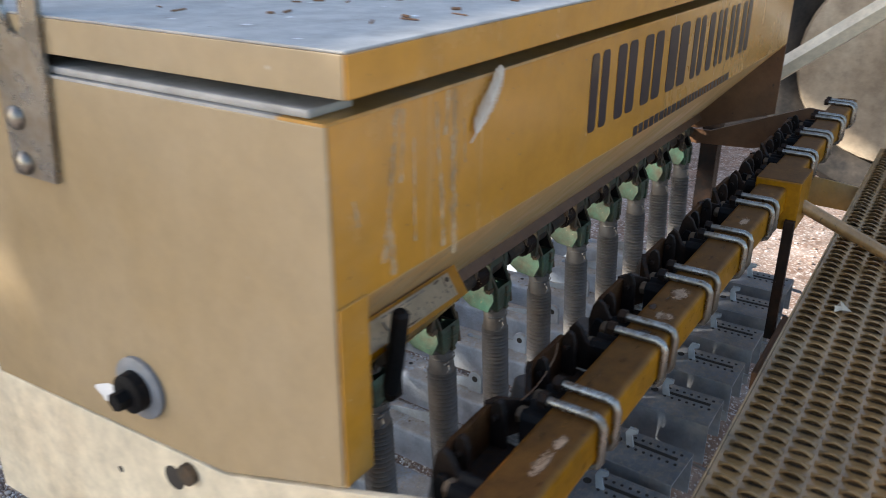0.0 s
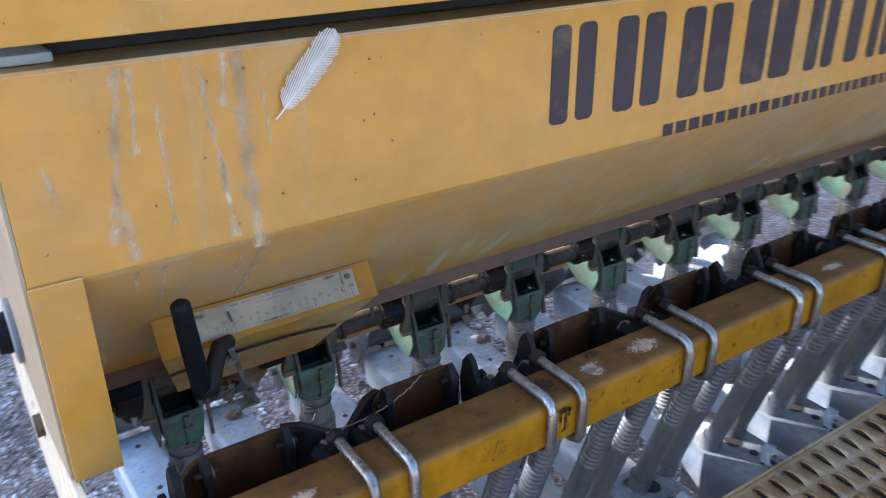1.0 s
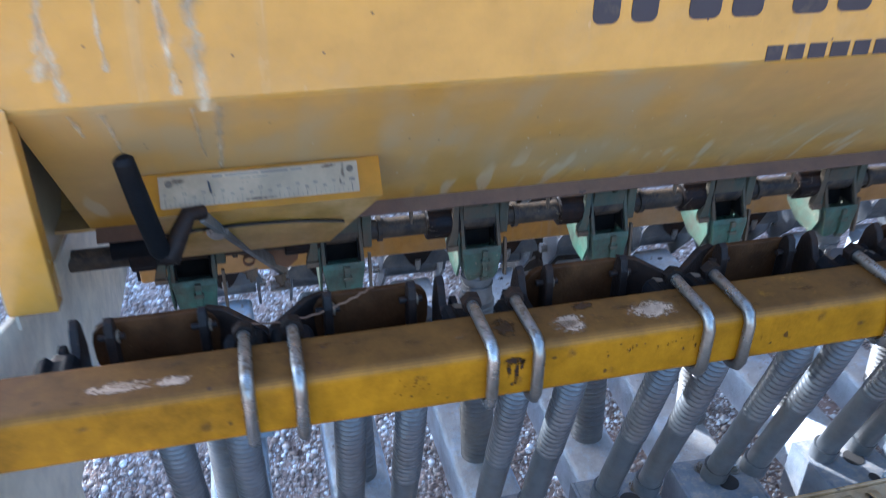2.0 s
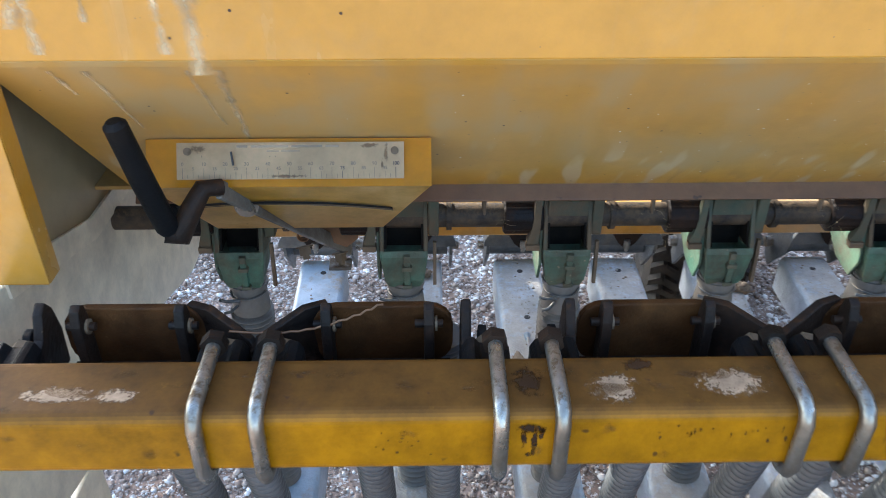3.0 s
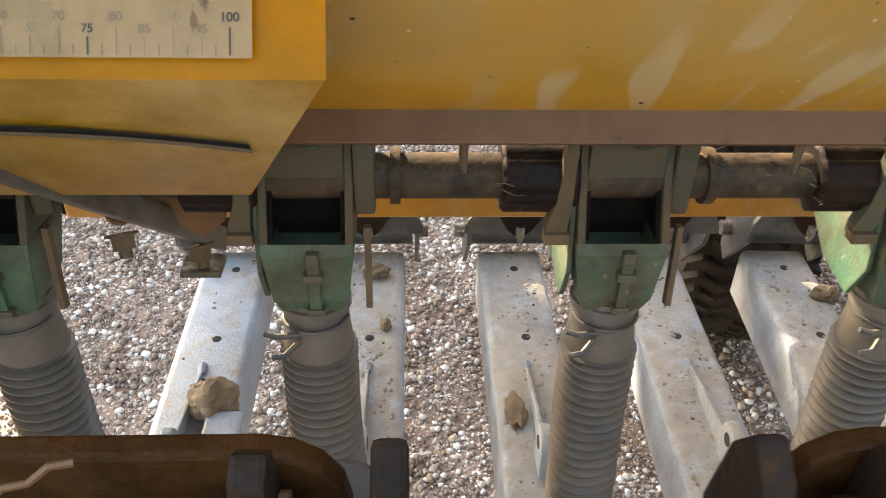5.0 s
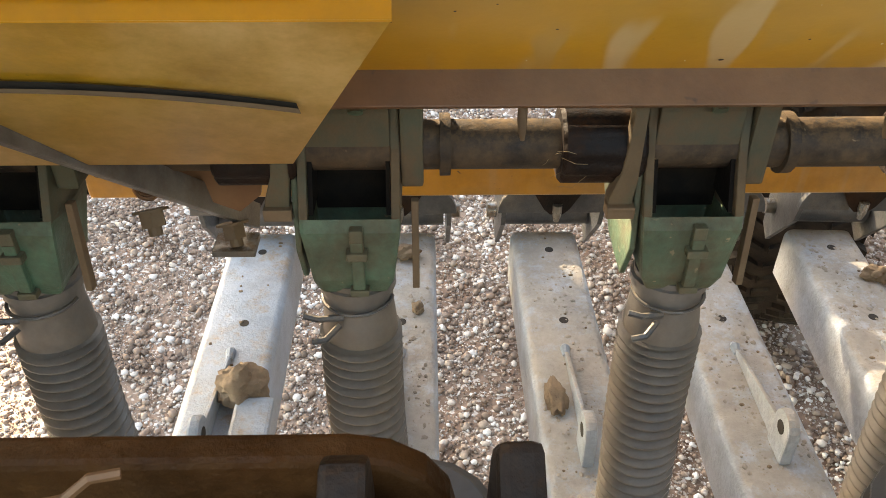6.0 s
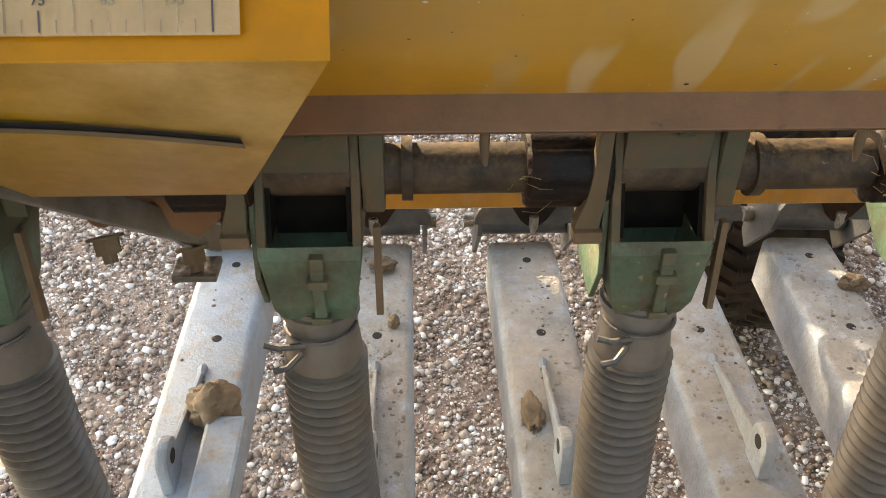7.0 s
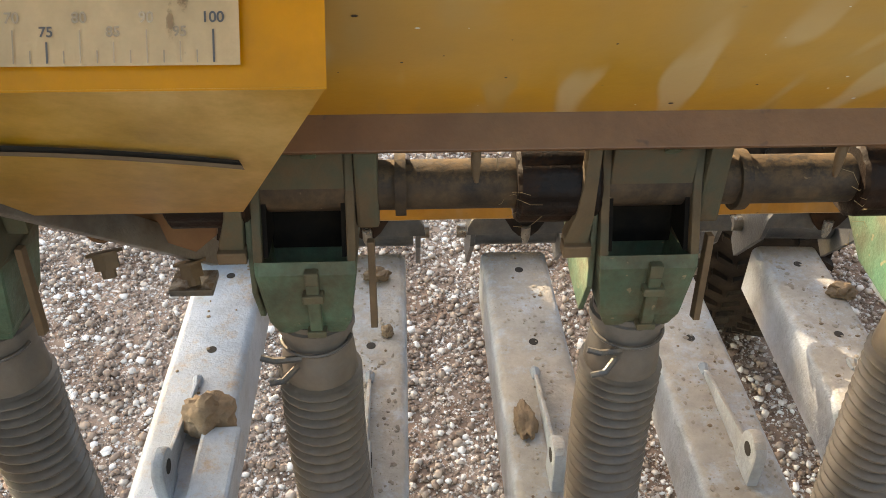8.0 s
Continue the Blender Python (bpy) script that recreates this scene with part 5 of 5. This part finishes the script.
# ---- walkway ----
def build_walkway():
    ob = thing("walkway", "tan steel walkway board with rows of raised louvres", "walkway")
    y1, y0, z = -0.482, -0.90, 0.975
    x0, x1 = -0.10, 1.95
    part("deck", box(x0, x1, y0, y1, z - 0.012, z), M_tread, ob)
    part("edge", box(x0, x1, y1 + 0.0005, y1 + 0.004, z - 0.045, z + 0.003), M_tread, ob, bevel=0.001)
    # one louvre: a raised lip, open on one side
    bm = bmesh.new()
    prev = None
    for i in range(9):
        u = -1 + 2 * i / 8
        hgt = 0.0115 * (1 - u * u)
        row = [bm.verts.new(p) for p in ((0.012, 0.017 * u, 0.0002), (0.003, 0.0165 * u, hgt * 0.7), (-0.005 + 0.004 * u * u, 0.016 * u, hgt), (-0.0055 + 0.004 * u * u, 0.016 * u, hgt - 0.002 * (1 - u * u)))]
        if prev:
            for k in range(3):
                bm.faces.new((prev[k + 1], row[k + 1], row[k], prev[k]))
        prev = row
    lip = part("louvre", bm, M_tread, ob, smooth=True)
    # dark quad on the deck, painted shade below the lip
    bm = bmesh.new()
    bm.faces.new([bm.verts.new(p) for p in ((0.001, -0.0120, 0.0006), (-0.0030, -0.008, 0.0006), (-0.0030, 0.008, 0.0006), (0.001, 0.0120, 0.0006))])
    gap = part("louvre_gap", bm, M_opening_shade, ob)
    lm, gm = lip.data, gap.data
    rest = bmesh.new()
    count, row = 0, 0
    y = y1 - 0.022
    while y > y0 + 0.02:
        for i in range(int((x1 - x0) / 0.028)):
            x = x0 + 0.02 + 0.028 * i + (0.014 if row % 2 else 0)
            place = Vector((x, y, z))
            if count == 0:
                lip.location, gap.location = place, place
            elif 0.0 < x < 0.72 and row < 6 and count < 290:
                for me, nm in ((lm, "louvre"), (gm, "louvre_gap")):
                    o = new(nm, me)
                    o.parent, o.location = ob, place
            else:
                rest_at.append(place)
            count += 1
        row += 1
        y -= 0.036
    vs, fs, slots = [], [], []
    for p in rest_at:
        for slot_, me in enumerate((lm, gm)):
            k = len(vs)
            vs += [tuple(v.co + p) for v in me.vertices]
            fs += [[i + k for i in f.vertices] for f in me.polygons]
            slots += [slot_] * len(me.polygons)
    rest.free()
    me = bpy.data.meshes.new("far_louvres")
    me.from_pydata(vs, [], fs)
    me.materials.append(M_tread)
    me.materials.append(M_opening_shade)
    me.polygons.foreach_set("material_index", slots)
    o = new("far_louvres", me)
    o.parent = ob
    o["kind"] = "stuff"
    # hangers down to the frame
    part("cross_tube", box(0.62, 0.90, -0.47, -0.43, 0.80, 0.84), M_brown, ob, bevel=0.003)
    return ob


rest_at = []
build_walkway()


def build_step_frame():
    ob = thing("step_bracket", "yellow block and brace holding the walkway to the toolbar", "bracket")
    part("block", box(0.865, 0.985, -0.425, -0.335, 1.045, 1.150), M_bar, ob, bevel=0.004)
    part("strut", box(0.850, 0.868, -0.425, -0.405, 0.80, 1.07), M_rustblack, ob, bevel=0.001)
    part("brace", rod([(0.935, -0.415, 1.085), (0.985, -0.60, 0.990), (0.99, -0.64, 0.976)], 0.014, 10), M_tread, ob, smooth=True)
    part("wing_plate", prism([(-0.345, 0.985), (-0.345, 0.905), (-0.66, 0.90), (-0.66, 0.955)], 1.50, 1.508), M_yellow_dusty, ob)
    leaf = bmesh.new()
    pts = [(0, -0.02), (0.012, -0.006), (0.020, 0.004), (0.009, 0.009), (0.004, 0.022), (-0.006, 0.010), (-0.018, 0.008), (-0.010, -0.004)]
    c = leaf.verts.new((0, 0, 0.009))
    ring = [leaf.verts.new((x, y, 0.003 + 0.004 * ((i * 7) % 3))) for i, (x, y) in enumerate(pts)]
    for i in range(len(ring)):
        leaf.faces.new((c, ring[i], ring[(i + 1) % len(ring)]))
    lf = part("dry_leaf", leaf, M_leaf)
    lf.location = (0.69, -0.552, 0.976)
    tagged(lf, "pale curled dry leaf lying on the walkway", "leaf")


build_step_frame()


# ---- wheels and machines behind ----
def build_tyre():
    ob = thing("transport_wheel", "dusty black treaded tyre of the drill's transport wheel", "wheel")
    R, W, c = 0.40, 0.115, Vector((0.735, 1.03, GROUND + 0.398))
    n = 72
    prof = [(-0.6 * W, R * 0.62), (-0.95 * W, R * 0.74), (-W, R * 0.88), (-0.88 * W, R * 0.965), (-0.4 * W, R * 0.99), (0.4 * W, R * 0.99), (0.88 * W, R * 0.965), (W, R * 0.88), (0.95 * W, R * 0.74), (0.6 * W, R * 0.62)]
    bm = bmesh.new()
    rings = []
    for i in range(n):
        a = i * 2 * math.pi / n
        rings.append([bm.verts.new((x, r * math.cos(a), r * math.sin(a))) for x, r in prof])
    for i in range(n):
        for k in range(len(prof) - 1):
            bm.faces.new((rings[i][k], rings[(i + 1) % n][k], rings[(i + 1) % n][k + 1], rings[i][k + 1]))
    tyre = part("tyre", bm, M_rubber, ob, smooth=True)
    bm = bmesh.new()
    for i in range(64):
        for s in (-1, 1):
            a = i * 2 * math.pi / 64 + (0.05 if s > 0 else 0)
            for k in range(3):
                xa, xb = s * W * (0.08 + 0.3 * k), s * W * (0.30 + 0.3 * k)
                da = 0.035 * (k % 2)
                q = []
                for x, aa in ((xa, a + da), (xb, a + 0.035 - da), (xb, a + 0.06 - da), (xa, a + 0.025 + da)):
                    q.append((x, aa))
                lo = [bm.verts.new((x, R * 0.97 * math.cos(t), R * 0.97 * math.sin(t))) for x, t in q]
                hi = [bm.verts.new((x, R * 1.012 * math.cos(t), R * 1.012 * math.sin(t))) for x, t in q]
                bm.faces.new(hi)
                for j in range(4):
                    bm.faces.new((lo[j], lo[(j + 1) % 4], hi[(j + 1) % 4], hi[j]))
    part("tread", bm, M_rubber, tyre)
    part("rim", rod([(-0.05, 0, 0), (0.05, 0, 0)], R * 0.625, 32), M_tan, ob, smooth=True)
    part("axle", rod([(-0.20, 0, 0), (0.15, 0, 0)], 0.03, 16), M_black, ob, smooth=True)
    ob.matrix_basis = pose(*c, 0, 0, -14)


build_tyre()


def build_neighbour():
    """Parts of another machine parked past the far end."""
    ob = thing("parked_implement", "dusty cream implement with a big worn tyre, parked behind", "implement")
    part("drawbar", rod([(2.05, 0.05, 1.02), (2.05, -0.16, 1.19), (2.05, -0.45, 1.42), (2.05, -0.90, 1.78)], 0.036, 6), M_tan, ob)
    c = Vector((2.75, -0.46, 1.12))
    bm = bmesh.new()
    n, rings = 48, []
    prof = [(-0.04, 0.37), (-0.06, 0.40), (-0.10, 0.45), (-0.10, 0.50), (-0.04, 0.54), (0.06, 0.54), (0.15, 0.50)]
    for i in range(n):
        a = i * 2 * math.pi / n
        rings.append([bm.verts.new(c + Vector((x, r * math.cos(a), r * math.sin(a)))) for x, r in prof])
    for i in range(n):
        for k in range(len(prof) - 1):
            bm.faces.new((rings[i][k], rings[(i + 1) % n][k], rings[(i + 1) % n][k + 1], rings[i][k + 1]))
    part("tyre", bm, M_rubber, ob, smooth=True)
    part("wheel_dish", rod([c + Vector((-0.06, 0, 0)), c + Vector((-0.10, 0, 0)), c + Vector((-0.11, 0, 0))], [0.39, 0.375, 0.16], 36), M_sack, ob, smooth=True)
    part("axle_leg", box(2.78, 2.88, -0.50, -0.40, GROUND, 1.15), M_rustblack, ob)
    part("axle", rod([(2.60, -0.46, 1.12), (2.90, -0.46, 1.12)], 0.05, 16), M_rustblack, ob, smooth=True)
    part("post", box(2.02, 2.08, 0.03, 0.09, GROUND, 1.05), M_rustblack, ob)


build_neighbour()


# ---- small litter ----
def build_litter():
    rng = random.Random(21)
    # droppings and specks on the lid and the front
    bm = bmesh.new()
    for k in range(70):
        x, y = rng.uniform(X0 + 0.02, 0.9), rng.uniform(-0.22, 0.36)
        r = rng.uniform(0.0015, 0.007)
        ring = [bm.verts.new((x + r * math.cos(a) * rng.uniform(0.6, 1.3), y + r * math.sin(a) * rng.uniform(0.4, 1.0), 1.5536)) for a in (i * math.pi / 4 for i in range(8))]
        bm.faces.new(ring)
    ob = part("dropping", bm, M_splash)
    tagged(ob, "scattered white bird droppings on the lid", "droppings", kind="stuff")
    bm = bmesh.new()
    for k in range(60):
        x, y = rng.uniform(X0 + 0.02, 0.9), rng.uniform(-0.22, 0.36)
        a, ln = rng.uniform(0, 3.14), rng.uniform(0.004, 0.02)
        rod([(x, y, 1.5545), (x + ln * math.cos(a), y + ln * math.sin(a), 1.555)], rng.uniform(0.0008, 0.002), 5, bm)
    tagged(part("twig", bm, M_rust), "small dark twigs and husks lying on the lid", "twigs", kind="stuff")
    # specks on the painted panels
    bm = bmesh.new()
    for k in range(150):
        x = rng.uniform(-0.26, 0.95)
        if rng.random() < 0.5:
            u = rng.uniform(0.03, 0.97)
            n = Vector((0, -0.227, -0.216)).normalized()
            c = Vector((x, 0.003 - 0.212 * u, 1.084 + 0.221 * u)) + n * 0.0006
            e1, e2 = Vector((1, 0, 0)), Vector((0, -0.69, 0.72))
        else:
            c = Vector((x, YF - 0.0006, rng.uniform(ZC, ZT - 0.01)))
            e1, e2 = Vector((1, 0, 0)), Vector((0, 0, 1))
        r = rng.choice((0.0004, 0.0005, 0.0007, 0.0012))
        bm.faces.new([bm.verts.new(c + e1 * r * math.cos(a) * rng.uniform(0.7, 1.4) + e2 * r * math.sin(a)) for a in (i * math.pi / 3 for i in range(6))])
    tagged(part("fly_speck", bm, M_oil), "dark fly specks on the yellow panels", "specks", kind="stuff")
    stalk = rod([p + Vector((0, 0, 0.0012 * math.sin(3.1 * k))) for k, p in enumerate(smooth_path([(-0.100, -0.300, 1.128), (-0.073, -0.300, 1.126), (-0.041, -0.299, 1.128), (-0.007, -0.297, 1.138), (0.018, -0.290, 1.146)], 22))], 0.0009, 6)
    tagged(part("dry_stalk", stalk, M_brown), "brown dry plant stalk caught across a rusty bracket", "stalk")
    bm = bmesh.new()
    for k in range(110):
        u = rng.uniform(0.02, 0.9)
        n = Vector((0, -0.227, -0.216)).normalized()
        c = Vector((rng.uniform(-0.02, 0.95), 0.003 - 0.212 * u, 1.084 + 0.221 * u)) + n * 0.0007
        e1, e2 = Vector((1, 0, 0)), Vector((0, -0.69, 0.72))
        r = rng.choice((0.0003, 0.0004, 0.0006, 0.0009))
        bm.faces.new([bm.verts.new(c + e1 * r * math.cos(a) * rng.uniform(0.7, 1.5) + e2 * r * math.sin(a)) for a in (i * math.pi / 3 for i in range(6))])
    tagged(part("pale_speck", bm, M_splash), "pale specks of lime on the sloping yellow panel", "specks", kind="stuff")
    # straw and cobweb bits on the shaft
    bm = bmesh.new()
    for x in CX_ALL[2:9]:
        for k in range(7):
            p = Vector((x - 0.078 + rng.gauss(0, 0.008), 0.006 + rng.gauss(0, 0.004), 1.032 + rng.gauss(0, 0.012)))
            q = p + Vector((rng.gauss(0, 0.012), rng.gauss(0, 0.004), rng.gauss(0, 0.012)))
            m = (p + q) / 2 + Vector((0, -0.003, rng.gauss(0, 0.003)))
            rod([p, m, q], 0.00013, 4, bm)
    tagged(part("straw_bit", bm, M_straw), "fine straw and cobweb bits caught on the shaft", "straw", kind="stuff")


build_litter()
